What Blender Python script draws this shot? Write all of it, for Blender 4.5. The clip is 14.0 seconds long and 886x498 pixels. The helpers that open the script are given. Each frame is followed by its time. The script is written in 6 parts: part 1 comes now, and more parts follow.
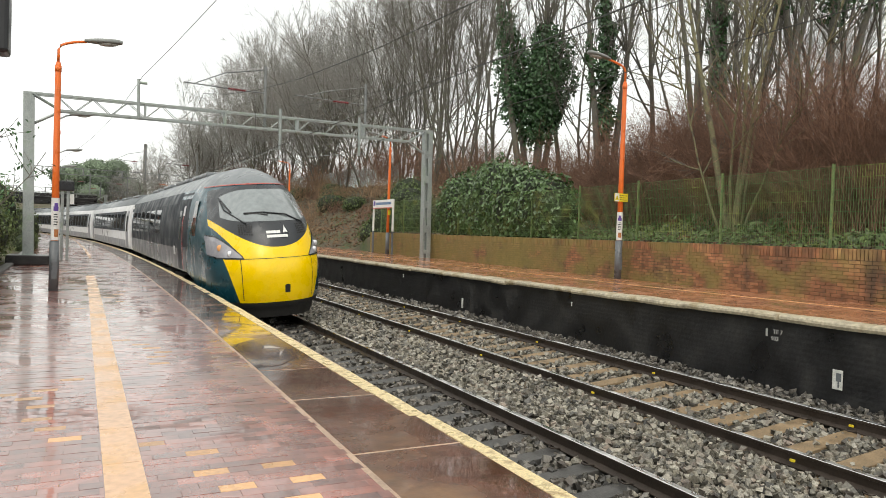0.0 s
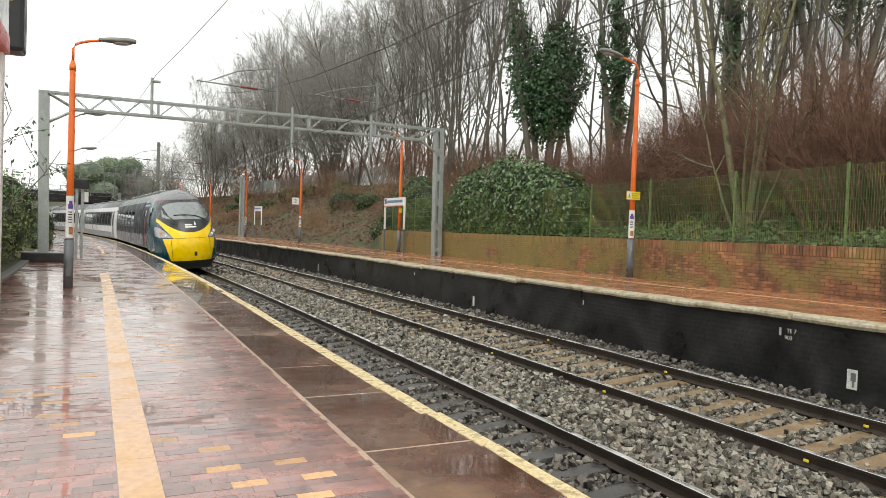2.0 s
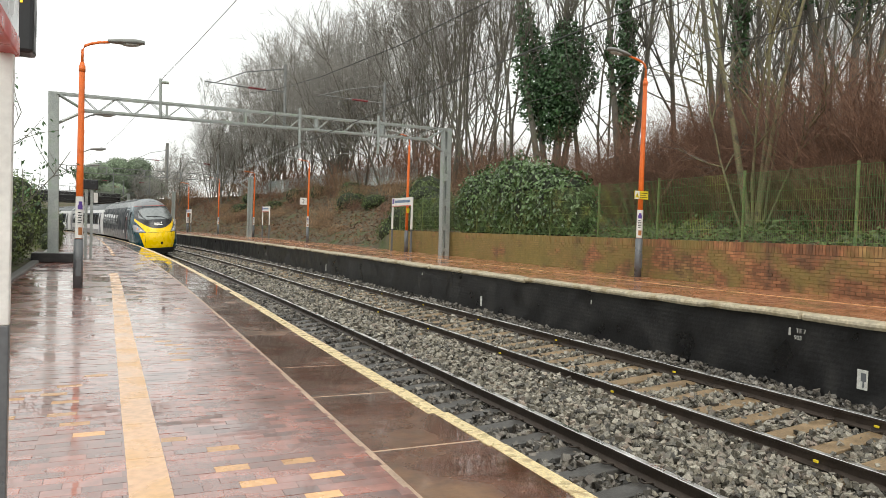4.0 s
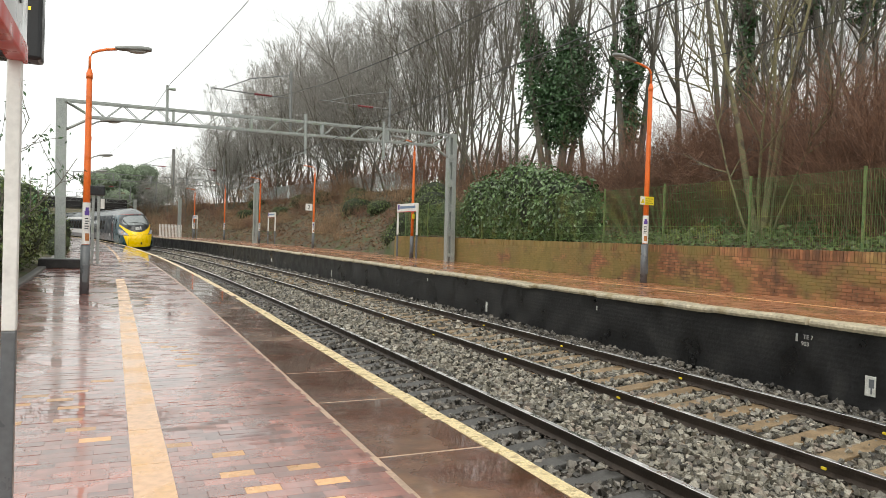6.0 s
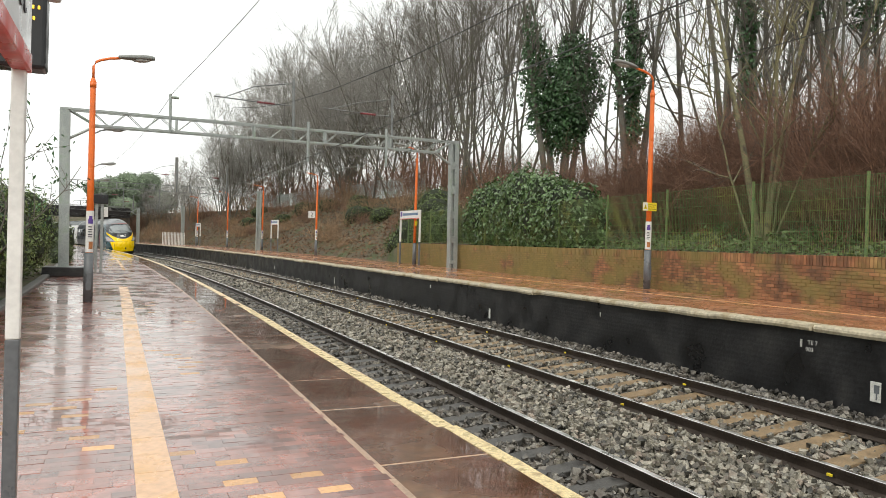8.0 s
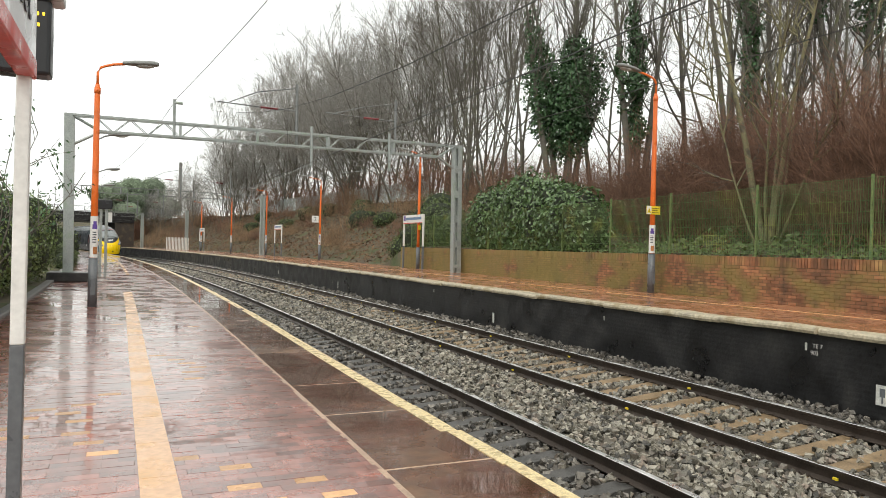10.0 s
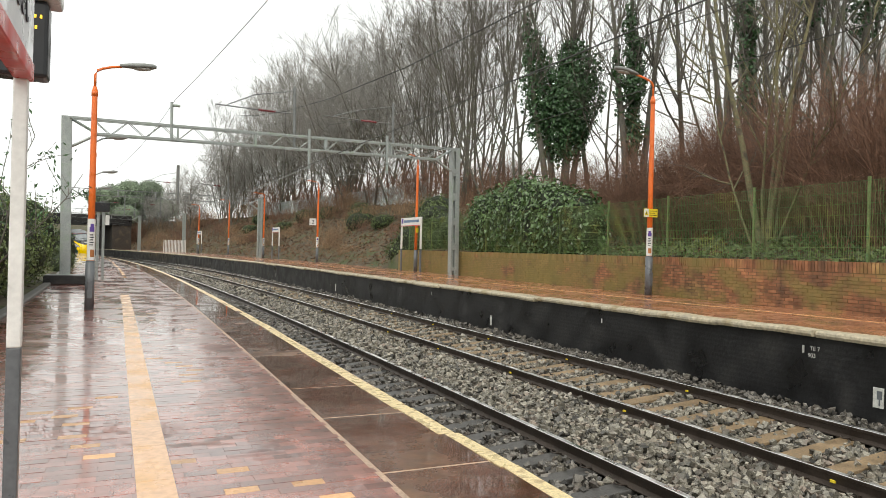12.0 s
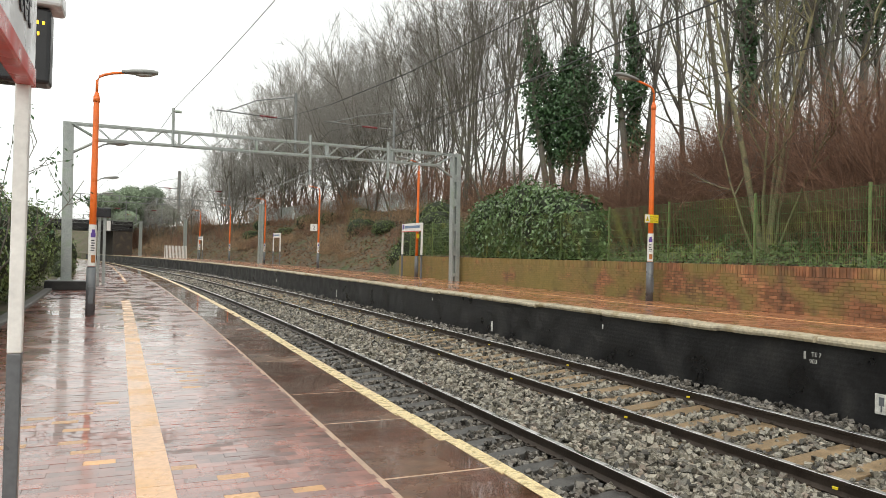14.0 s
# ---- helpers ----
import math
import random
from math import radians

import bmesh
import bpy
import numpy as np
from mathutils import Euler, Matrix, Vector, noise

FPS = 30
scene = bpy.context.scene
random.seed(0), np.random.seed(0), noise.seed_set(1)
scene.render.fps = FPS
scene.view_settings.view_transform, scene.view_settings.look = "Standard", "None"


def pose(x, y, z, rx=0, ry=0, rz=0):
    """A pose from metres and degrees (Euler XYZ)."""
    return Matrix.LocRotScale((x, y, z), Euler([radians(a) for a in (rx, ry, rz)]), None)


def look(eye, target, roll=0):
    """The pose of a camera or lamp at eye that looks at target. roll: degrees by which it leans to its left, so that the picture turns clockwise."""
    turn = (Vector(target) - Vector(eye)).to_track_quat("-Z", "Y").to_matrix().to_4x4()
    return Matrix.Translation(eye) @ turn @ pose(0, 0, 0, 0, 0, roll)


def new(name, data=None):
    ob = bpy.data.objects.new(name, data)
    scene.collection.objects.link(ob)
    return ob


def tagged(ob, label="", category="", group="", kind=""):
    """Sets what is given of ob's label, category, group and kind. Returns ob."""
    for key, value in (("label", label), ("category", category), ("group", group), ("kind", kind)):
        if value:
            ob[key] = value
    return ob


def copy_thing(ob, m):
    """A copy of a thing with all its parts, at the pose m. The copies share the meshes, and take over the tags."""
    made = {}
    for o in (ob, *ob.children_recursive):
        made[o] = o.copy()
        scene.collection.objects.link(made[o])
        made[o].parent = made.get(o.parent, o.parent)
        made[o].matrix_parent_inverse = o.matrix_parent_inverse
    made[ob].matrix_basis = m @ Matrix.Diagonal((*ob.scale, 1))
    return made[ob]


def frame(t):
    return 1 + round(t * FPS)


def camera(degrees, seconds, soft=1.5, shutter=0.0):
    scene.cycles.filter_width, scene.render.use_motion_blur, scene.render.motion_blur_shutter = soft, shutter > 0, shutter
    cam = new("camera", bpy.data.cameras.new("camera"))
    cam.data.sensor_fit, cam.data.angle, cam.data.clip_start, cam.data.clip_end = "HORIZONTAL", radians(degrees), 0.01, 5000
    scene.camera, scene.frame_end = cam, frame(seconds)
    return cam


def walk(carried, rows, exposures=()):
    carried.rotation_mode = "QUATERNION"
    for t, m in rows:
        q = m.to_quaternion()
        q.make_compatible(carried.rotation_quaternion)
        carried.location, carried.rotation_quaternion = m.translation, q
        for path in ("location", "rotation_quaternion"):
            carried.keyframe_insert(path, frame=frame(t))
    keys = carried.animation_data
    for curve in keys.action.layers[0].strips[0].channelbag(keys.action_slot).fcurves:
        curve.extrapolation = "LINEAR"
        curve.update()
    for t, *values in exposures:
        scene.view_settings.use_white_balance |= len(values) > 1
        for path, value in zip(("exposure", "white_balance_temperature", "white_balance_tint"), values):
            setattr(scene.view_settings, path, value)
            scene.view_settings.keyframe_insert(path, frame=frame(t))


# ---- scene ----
EYE = 1.460
cam = camera(64.62, 14.0, soft=0.6, shutter=0.0)
walk(cam, [
    (0.0, pose(0, 0, EYE, 88.805, -1.942, -26.276)),
    (0.5, pose(0, 0, EYE, 88.769, -1.982, -25.598)),
    (1.0, pose(0, 0, EYE, 88.659, -2.024, -25.616)),
    (1.5, pose(0, 0, EYE, 88.638, -2.012, -25.533)),
    (2.0, pose(0, 0, EYE, 88.612, -2.012, -25.350)),
    (2.5, pose(0, 0, EYE, 88.560, -1.979, -25.134)),
    (3.0, pose(0, 0, EYE, 88.553, -1.977, -25.048)),
    (5.5, pose(0, 0, EYE, 88.813, -1.833, -24.265)),
    (6.0, pose(0, 0, EYE, 89.037, -1.901, -24.302)),
    (6.5, pose(0, 0, EYE, 89.159, -1.947, -24.252)),
    (7.0, pose(0, 0, EYE, 89.343, -1.831, -24.246)),
    (7.5, pose(0, 0, EYE, 89.497, -1.755, -24.133)),
    (8.0, pose(0, 0, EYE, 89.587, -1.670, -24.077)),
    (10.5, pose(0, 0, EYE, 89.958, -1.494, -23.775)),
    (11.0, pose(0, 0, EYE, 89.971, -1.482, -23.846)),
    (11.5, pose(0, 0, EYE, 90.050, -1.448, -23.865)),
    (12.0, pose(0, 0, EYE, 90.148, -1.488, -23.986)),
    (12.5, pose(0, 0, EYE, 90.338, -1.475, -24.027)),
    (13.0, pose(0, 0, EYE, 90.451, -1.403, -23.964)),
    (13.5, pose(0, 0, EYE, 90.556, -1.497, -24.025)),
    (14.0, pose(0, 0, EYE, 90.614, -1.507, -23.914)),
], exposures=[(0.0, 0.0, 6850, 6), (14.0, 0.0, 6850, 6)])

# ---- light: an overcast wet winter day ----
world = bpy.data.worlds.new("overcast")
scene.world = world
world.use_nodes = True
_n, _l = world.node_tree.nodes, world.node_tree.links
_n.clear()
_out = _n.new("ShaderNodeOutputWorld")
_bg = _n.new("ShaderNodeBackground")
_sky = _n.new("ShaderNodeTexSky")
_sky.sky_type, _sky.sun_disc = "NISHITA", False
_sky.sun_elevation, _sky.sun_rotation = radians(48), radians(200)
_sky.air_density, _sky.dust_density, _sky.ozone_density = 1.0, 6.0, 1.0
_mix = _n.new("ShaderNodeMixRGB")
_mix.inputs["Fac"].default_value = 0.88
_mix.inputs["Color2"].default_value = (9.6, 9.8, 10.0, 1)
_l.new(_sky.outputs["Color"], _mix.inputs["Color1"])
_l.new(_mix.outputs["Color"], _bg.inputs["Color"])
_bg.inputs["Strength"].default_value = 0.135
_l.new(_bg.outputs["Background"], _out.inputs["Surface"])
sun = new("sun", bpy.data.lights.new("sun", "SUN"))
sun.data.energy, sun.data.angle, sun.data.color = 1.25, radians(40), (1.0, 0.98, 0.95)
sun.matrix_world = look((0, 0, 50), (20, 34, 0))


# ---- helpers ----
def place_table():
    ds = 0.1
    ss = np.arange(-60, 420, ds)
    sc = np.clip(ss, -30, 95)
    k = np.where(ss < 190, 0.9026e-3 + 2.596e-5 * sc, 0.0)
    k[ss < -30] = 0.0
    th = np.cumsum(k) * ds
    i0 = int(np.argmin(abs(ss)))
    th -= th[i0]
    x, y = np.cumsum(-np.sin(th)) * ds, np.cumsum(np.cos(th)) * ds
    return ss, x - x[i0], y - y[i0], th


TS, TX, TY, TH = place_table()


def heading(s):
    return float(np.interp(s, TS, TH))


def at(s, d=0.0, z=0.0):
    """World place of a point s metres along the line, d metres to its right, z up."""
    x, y, h = np.interp(s, TS, TX), np.interp(s, TS, TY), np.interp(s, TS, TH)
    return Vector((x + d * math.cos(h), y + d * math.sin(h), z))


def stand(s, d=0.0, z=0.0, turn=0.0):
    """Pose whose local y runs along the line at s."""
    p = at(s, d, z)
    return pose(p.x, p.y, p.z, 0, 0, math.degrees(heading(s)) + turn)


def mesh_of(name, bm, mat, smooth=False):
    me = bpy.data.meshes.new(name)
    bm.to_mesh(me)
    bm.free()
    if smooth:
        for p in me.polygons:
            p.use_smooth = True
    for m in (mat if isinstance(mat, (list, tuple)) else [mat]):
        me.materials.append(m)
    return me


def part(name, bm, mat, parent=None, label="", smooth=False):
    ob = new(name, mesh_of(name, bm, mat, smooth))
    ob.parent = parent
    if label:
        ob["label"] = label
    return ob


def thing(name, m, label, category, group=""):
    ob = new(name)
    ob.matrix_basis = m
    return tagged(ob, label, category, group)


def box(bm, x0, x1, y0, y1, z0, z1, bevel=0.0, mat=0, m=None):
    vs = [bm.verts.new((x, y, z)) for z in (z0, z1) for y in (y0, y1) for x in (x0, x1)]
    fs = [bm.faces.new([vs[i] for i in f]) for f in ((0, 2, 3, 1), (4, 5, 7, 6), (0, 1, 5, 4), (2, 6, 7, 3), (0, 4, 6, 2), (1, 3, 7, 5))]
    for f in fs:
        f.material_index = mat
    if m is not None:
        for v in vs:
            v.co = m @ v.co
    if bevel:
        es = {e for f in fs for e in f.edges}
        bmesh.ops.bevel(bm, geom=list(es), offset=bevel, segments=2, affect="EDGES", profile=0.5)


def tube(bm, pts, radii, sides=8, cap=True, mat=0):
    """A round tube through the points."""
    pts = [Vector(p) for p in pts]
    if not isinstance(radii, (list, tuple)):
        radii = [radii] * len(pts)
    rings = []
    for i, p in enumerate(pts):
        d = (pts[min(i + 1, len(pts) - 1)] - pts[max(i - 1, 0)]).normalized()
        u = d.cross(Vector((0, 0, 1)) if abs(d.z) < 0.95 else Vector((1, 0, 0))).normalized()
        v = u.cross(d)
        rings.append([bm.verts.new(p + radii[i] * (math.cos(a) * u + math.sin(a) * v)) for a in (2 * math.pi * j / sides for j in range(sides))])
    for a, b in zip(rings, rings[1:]):
        for j in range(sides):
            bm.faces.new((a[j], a[(j + 1) % sides], b[(j + 1) % sides], b[j])).material_index = mat
    if cap and sides > 2:
        bm.faces.new(list(reversed(rings[0]))).material_index = mat
        bm.faces.new(rings[-1]).material_index = mat


def sweep(bm, profile, s0, s1, step=1.0, closed=True, wobble=0.0, mat=0, rise=None, shift=None):
    """Sweeps a (d, z) outline along the line from s0 to s1; rise and shift move it up and sideways on the way."""
    n = max(1, round((s1 - s0) / step))
    rings = []
    for i in range(n + 1):
        s = s0 + (s1 - s0) * i / n
        up, over = rise(s) if rise else 0.0, shift(s) if shift else 0.0
        rings.append([bm.verts.new(at(s, d + over + wobble * noise.noise((s * 0.9, d, 1)), z + up + wobble * noise.noise((s * 1.3, d, 7)))) for d, z in profile])
    m = len(profile)
    for a, b in zip(rings, rings[1:]):
        for j in range(m if closed else m - 1):
            bm.faces.new((a[j], b[j], b[(j + 1) % m], a[(j + 1) % m])).material_index = mat
    if closed:
        bm.faces.new(rings[0]).material_index = mat
        bm.faces.new(list(reversed(rings[-1]))).material_index = mat


# ---- materials ----
def material(name, base, rough=0.6, metal=0.0, vary=0.25, scale=6.0, bump=0.0, bump_scale=60.0, second=None, cover=0.5, spec=0.5,
             rough_vary=0.15, random_per=None, rand=0.38, coat=0.0, coat_rough=0.08, stretch=None):
    """Base colour with grain and stains at two scales; second: a colour that covers patches of it; random_per: 'object' or 'island'."""
    mt = bpy.data.materials.new(name)
    mt.use_nodes = True
    n, l = mt.node_tree.nodes, mt.node_tree.links
    bsdf = n["Principled BSDF"]
    tc = n.new("ShaderNodeTexCoord")
    geo = n.new("ShaderNodeNewGeometry")
    src = geo.outputs["Position"] if stretch != "object" else tc.outputs["Object"]
    big, fine = n.new("ShaderNodeTexNoise"), n.new("ShaderNodeTexNoise")
    big.inputs["Scale"].default_value, big.inputs["Detail"].default_value = scale, 6
    fine.inputs["Scale"].default_value, fine.inputs["Detail"].default_value = scale * 9, 4
    l.new(src, big.inputs["Vector"])
    l.new(src, fine.inputs["Vector"])
    col = n.new("ShaderNodeRGB")
    col.outputs[0].default_value = (*base, 1)
    out = col.outputs[0]
    if second:
        ramp = n.new("ShaderNodeValToRGB")
        c = 0.36 + 0.28 * (1 - cover)
        ramp.color_ramp.elements[0].position, ramp.color_ramp.elements[1].position = c, min(1.0, c + 0.14)
        l.new(big.outputs["Fac"], ramp.inputs["Fac"])
        mx = n.new("ShaderNodeMixRGB")
        l.new(ramp.outputs["Color"], mx.inputs["Fac"])
        l.new(out, mx.inputs["Color1"])
        mx.inputs["Color2"].default_value = (*second, 1)
        out = mx.outputs["Color"]
    # light and dark grain
    add = n.new("ShaderNodeMath")
    add.operation = "ADD"
    l.new(big.outputs["Fac"], add.inputs[0])
    l.new(fine.outputs["Fac"], add.inputs[1])
    rng = n.new("ShaderNodeMapRange")
    rng.inputs["From Min"].default_value, rng.inputs["From Max"].default_value = 0.7, 1.3
    rng.inputs["To Min"].default_value, rng.inputs["To Max"].default_value = 1 - vary, 1 + vary
    l.new(add.outputs[0], rng.inputs["Value"])
    val = rng.outputs[0]
    if random_per:
        rnd = n.new("ShaderNodeObjectInfo").outputs["Random"] if random_per == "object" else geo.outputs["Random Per Island"]
        r2 = n.new("ShaderNodeMapRange")
        r2.inputs["To Min"].default_value, r2.inputs["To Max"].default_value = 1 - rand, 1 + rand
        l.new(rnd, r2.inputs["Value"])
        mul = n.new("ShaderNodeMath")
        mul.operation = "MULTIPLY"
        l.new(val, mul.inputs[0])
        l.new(r2.outputs[0], mul.inputs[1])
        val = mul.outputs[0]
    sc = n.new("ShaderNodeVectorMath")
    sc.operation = "SCALE"
    l.new(out, sc.inputs[0])
    l.new(val, sc.inputs["Scale"])
    l.new(sc.outputs[0], bsdf.inputs["Base Color"])
    rr = n.new("ShaderNodeMapRange")
    rr.inputs["To Min"].default_value, rr.inputs["To Max"].default_value = max(0.02, rough - rough_vary), min(1.0, rough + rough_vary)
    rr.inputs["From Min"].default_value, rr.inputs["From Max"].default_value = 0.35, 0.65
    l.new(big.outputs["Fac"], rr.inputs["Value"])
    l.new(rr.outputs[0], bsdf.inputs["Roughness"])
    bsdf.inputs["Metallic"].default_value = metal
    bsdf.inputs["Specular IOR Level"].default_value = spec
    bsdf.inputs["Coat Weight"].default_value = coat
    bsdf.inputs["Coat Roughness"].default_value = coat_rough
    if bump:
        bt, bn = n.new("ShaderNodeTexNoise"), n.new("ShaderNodeBump")
        bt.inputs["Scale"].default_value, bt.inputs["Detail"].default_value = bump_scale, 5
        l.new(src, bt.inputs["Vector"])
        bn.inputs["Strength"].default_value, bn.inputs["Distance"].default_value = bump, 0.01
        l.new(bt.outputs["Fac"], bn.inputs["Height"])
        l.new(bn.outputs["Normal"], bsdf.inputs["Normal"])
    return mt


# Bed under the loose stones: shade of their gaps put into the dark colour.
M_BALLASTSHADE = material("ballast", (0.03, 0.028, 0.025), 0.75, vary=0.35, scale=9, bump=0.8, bump_scale=30, second=(0.04, 0.037, 0.033), cover=0.4)
M_PLATBLACK = material("black_painted_brick", (0.014, 0.014, 0.015), 0.42, vary=0.5, scale=1.6, bump=0.4, bump_scale=25, second=(0.024, 0.023, 0.022), cover=0.4)


def add_courses(mt, period, strength):
    """Adds the relief of horizontal courses to a material's bump."""
    n, l = mt.node_tree.nodes, mt.node_tree.links
    geo, wave, bump = n.new("ShaderNodeNewGeometry"), n.new("ShaderNodeTexWave"), n.new("ShaderNodeBump")
    wave.bands_direction = "Z"
    wave.inputs["Scale"].default_value, wave.inputs["Distortion"].default_value, wave.inputs["Detail"].default_value = 0.314 / period, 0.6, 2
    l.new(geo.outputs["Position"], wave.inputs["Vector"])
    l.new(wave.outputs["Fac"], bump.inputs["Height"])
    bump.inputs["Strength"].default_value, bump.inputs["Distance"].default_value = strength, 0.012
    bsdf = n["Principled BSDF"]
    if bsdf.inputs["Normal"].links:
        l.new(bsdf.inputs["Normal"].links[0].from_socket, bump.inputs["Normal"])
    l.new(bump.outputs["Normal"], bsdf.inputs["Normal"])


add_courses(M_PLATBLACK, 0.078, 0.07)


def add_streaks(mt):
    """Sooty and mossy runs of damp, long downwards."""
    n, l = mt.node_tree.nodes, mt.node_tree.links
    bsdf = n["Principled BSDF"]
    src = bsdf.inputs["Base Color"].links[0].from_socket
    geo = n.new("ShaderNodeNewGeometry")
    for scale, lo, hi, col in (((1.6, 1.6, 0.45), 0.50, 0.70, (0.045, 0.038, 0.026)), ((0.9, 0.9, 1.3), 0.46, 0.62, (0.225, 0.185, 0.055))):
        mp, tex, rng, mx = n.new("ShaderNodeMapping"), n.new("ShaderNodeTexNoise"), n.new("ShaderNodeMapRange"), n.new("ShaderNodeMixRGB")
        mp.inputs["Scale"].default_value = scale
        tex.inputs["Scale"].default_value, tex.inputs["Detail"].default_value = 1.3, 8
        rng.inputs["From Min"].default_value, rng.inputs["From Max"].default_value, rng.inputs["To Max"].default_value = lo, hi, 0.75
        mx.inputs["Color2"].default_value = (*col, 1)
        l.new(geo.outputs["Position"], mp.inputs["Vector"])
        l.new(mp.outputs["Vector"], tex.inputs["Vector"])
        amount = tex.outputs["Fac"]
        if col[0] > 0.1:
            # the algae grows thicker further along the wall, away from the open end
            xyz, grow, add = n.new("ShaderNodeSeparateXYZ"), n.new("ShaderNodeMapRange"), n.new("ShaderNodeMath")
            grow.inputs["From Min"].default_value, grow.inputs["From Max"].default_value = 9.0, 22.0
            grow.inputs["To Min"].default_value, grow.inputs["To Max"].default_value = -0.05, 0.17
            l.new(geo.outputs["Position"], xyz.inputs[0])
            l.new(xyz.outputs["Y"], grow.inputs["Value"])
            l.new(amount, add.inputs[0])
            l.new(grow.outputs[0], add.inputs[1])
            amount = add.outputs[0]
        l.new(amount, rng.inputs["Value"])
        l.new(rng.outputs[0], mx.inputs["Fac"])
        l.new(src, mx.inputs["Color1"])
        src = mx.outputs["Color"]
    l.new(src, bsdf.inputs["Base Color"])


def add_puddles(mt, scale, level, dry, wet, film=0.14):
    """A film of standing water in uneven patches: smooth clear coat there, thinner film between them."""
    n, l = mt.node_tree.nodes, mt.node_tree.links
    geo, tex, rng, rg = n.new("ShaderNodeNewGeometry"), n.new("ShaderNodeTexNoise"), n.new("ShaderNodeMapRange"), n.new("ShaderNodeMapRange")
    tex.inputs["Scale"].default_value, tex.inputs["Detail"].default_value, tex.inputs["Roughness"].default_value = scale, 7, 0.62
    l.new(geo.outputs["Position"], tex.inputs["Vector"])
    for q in (rng, rg):
        q.inputs["From Min"].default_value, q.inputs["From Max"].default_value = level - 0.03, level + 0.03
        l.new(tex.outputs["Fac"], q.inputs["Value"])
    rng.inputs["To Min"].default_value, rng.inputs["To Max"].default_value = dry, wet
    rg.inputs["To Min"].default_value, rg.inputs["To Max"].default_value = film, 0.025
    bsdf = n["Principled BSDF"]
    l.new(rng.outputs[0], bsdf.inputs["Coat Weight"])
    l.new(rg.outputs[0], bsdf.inputs["Coat Roughness"])


M_COPING = material("coping_stone", (0.46, 0.40, 0.29), 0.55, vary=0.4, scale=2.2, bump=0.6, second=(0.24, 0.19, 0.11), cover=0.45)
M_RAIL = material("rail_steel", (0.052, 0.039, 0.031), 0.5, 0.3, vary=0.3, scale=5, bump=0.2)
M_RAILTOP = material("polished_rail_head", (0.80, 0.79, 0.77), 0.32, 1.0, vary=0.15, scale=3)
M_TIMBER = material("wet_timber", (0.235, 0.165, 0.095), 0.55, vary=0.4, scale=5, bump=0.4)
M_SLEEPER = material("wet_concrete_sleeper", (0.075, 0.072, 0.068), 0.45, vary=0.35, scale=4, bump=0.3)
M_CONCRETE = material("concrete", (0.16, 0.155, 0.145), 0.7, vary=0.3, scale=4, bump=0.4)
M_GALV = material("galvanised_steel", (0.34, 0.37, 0.36), 0.5, 0.35, vary=0.25, scale=3, second=(0.27, 0.32, 0.27), cover=0.4)
M_ORANGE = material("orange_paint", (0.78, 0.16, 0.025), 0.4, vary=0.15, scale=4)
M_GREYPAINT = material("grey_paint", (0.12, 0.13, 0.14), 0.4, vary=0.2, scale=4)
M_WHITE = material("white_paint", (0.74, 0.74, 0.72), 0.4, vary=0.12, scale=4)
M_GRASS = material("bank_soil", (0.09, 0.075, 0.045), 0.95, vary=0.5, scale=0.6, bump=1.0, bump_scale=8, second=(0.05, 0.065, 0.025), cover=0.45)
M_BRICK = material("old_brick", (0.31, 0.135, 0.065), 0.7, vary=0.4, scale=0.6, bump=0.5, bump_scale=60, second=(0.26, 0.175, 0.07), cover=0.55, random_per="island", rand=0.3)
M_MORTAR = material("mortar", (0.17, 0.11, 0.06), 0.9, vary=0.3, scale=3)


# ---- the line's fixed numbers ----
EDGE, D1, D2, EDGE_F = 2.438, 3.981, 7.388, 8.748
Z1, Z2, ZF = -0.797, -0.622, 0.415
CANT = 0.133 / 1.505
WALL_TOP, WALL_END = 1.45, 34.2


def wall_d(s):
    """How far right of the line the brick wall's face stands."""
    return float(np.interp(s, [2, 8, 14, 20, 26, 34], [12.45, 12.6, 12.95, 13.3, 13.5, 13.65]))


def far_rise(s):
    """How much the opposite platform climbs towards its near end."""
    return float(np.interp(s, [5, 8, 12, 20], [0.065, 0.045, 0.015, 0.0]))


def bank(s, d):
    """Height of the ground at a place on the line's own grid."""
    lump = 0.25 * noise.noise((s * 0.25, d * 0.25, 0)) + 0.1 * noise.noise((s * 0.9, d * 0.9, 3))
    if d < -2.2:
        g = max(0.0, -d - 2.2)
        far = max(0.0, s - 45)
        return 0.06 + min(g, 6) * 0.05 + lump * min(1, g) * 0.6 + min(1.0, far / 60) * min(g, 40) * 0.16
    wd = wall_d(s)
    if d < wd + 0.12:
        return -1.45
    w = min(1.0, max(0.0, (s - 34.4) / 2.5))
    u = d - wd
    walled = WALL_TOP - 0.1 + max(0, u - 0.6) * 0.17 + max(0, u - 5) * 0.10
    steep = 0.40 + max(0, min(u - 0.7, 9.5)) * 0.53 + max(0, u - 10.2) * 0.05
    g = walled * (1 - w) + steep * w
    return min(g, 9.0) + lump * min(1.0, max(0, u - 0.3) * 0.4)


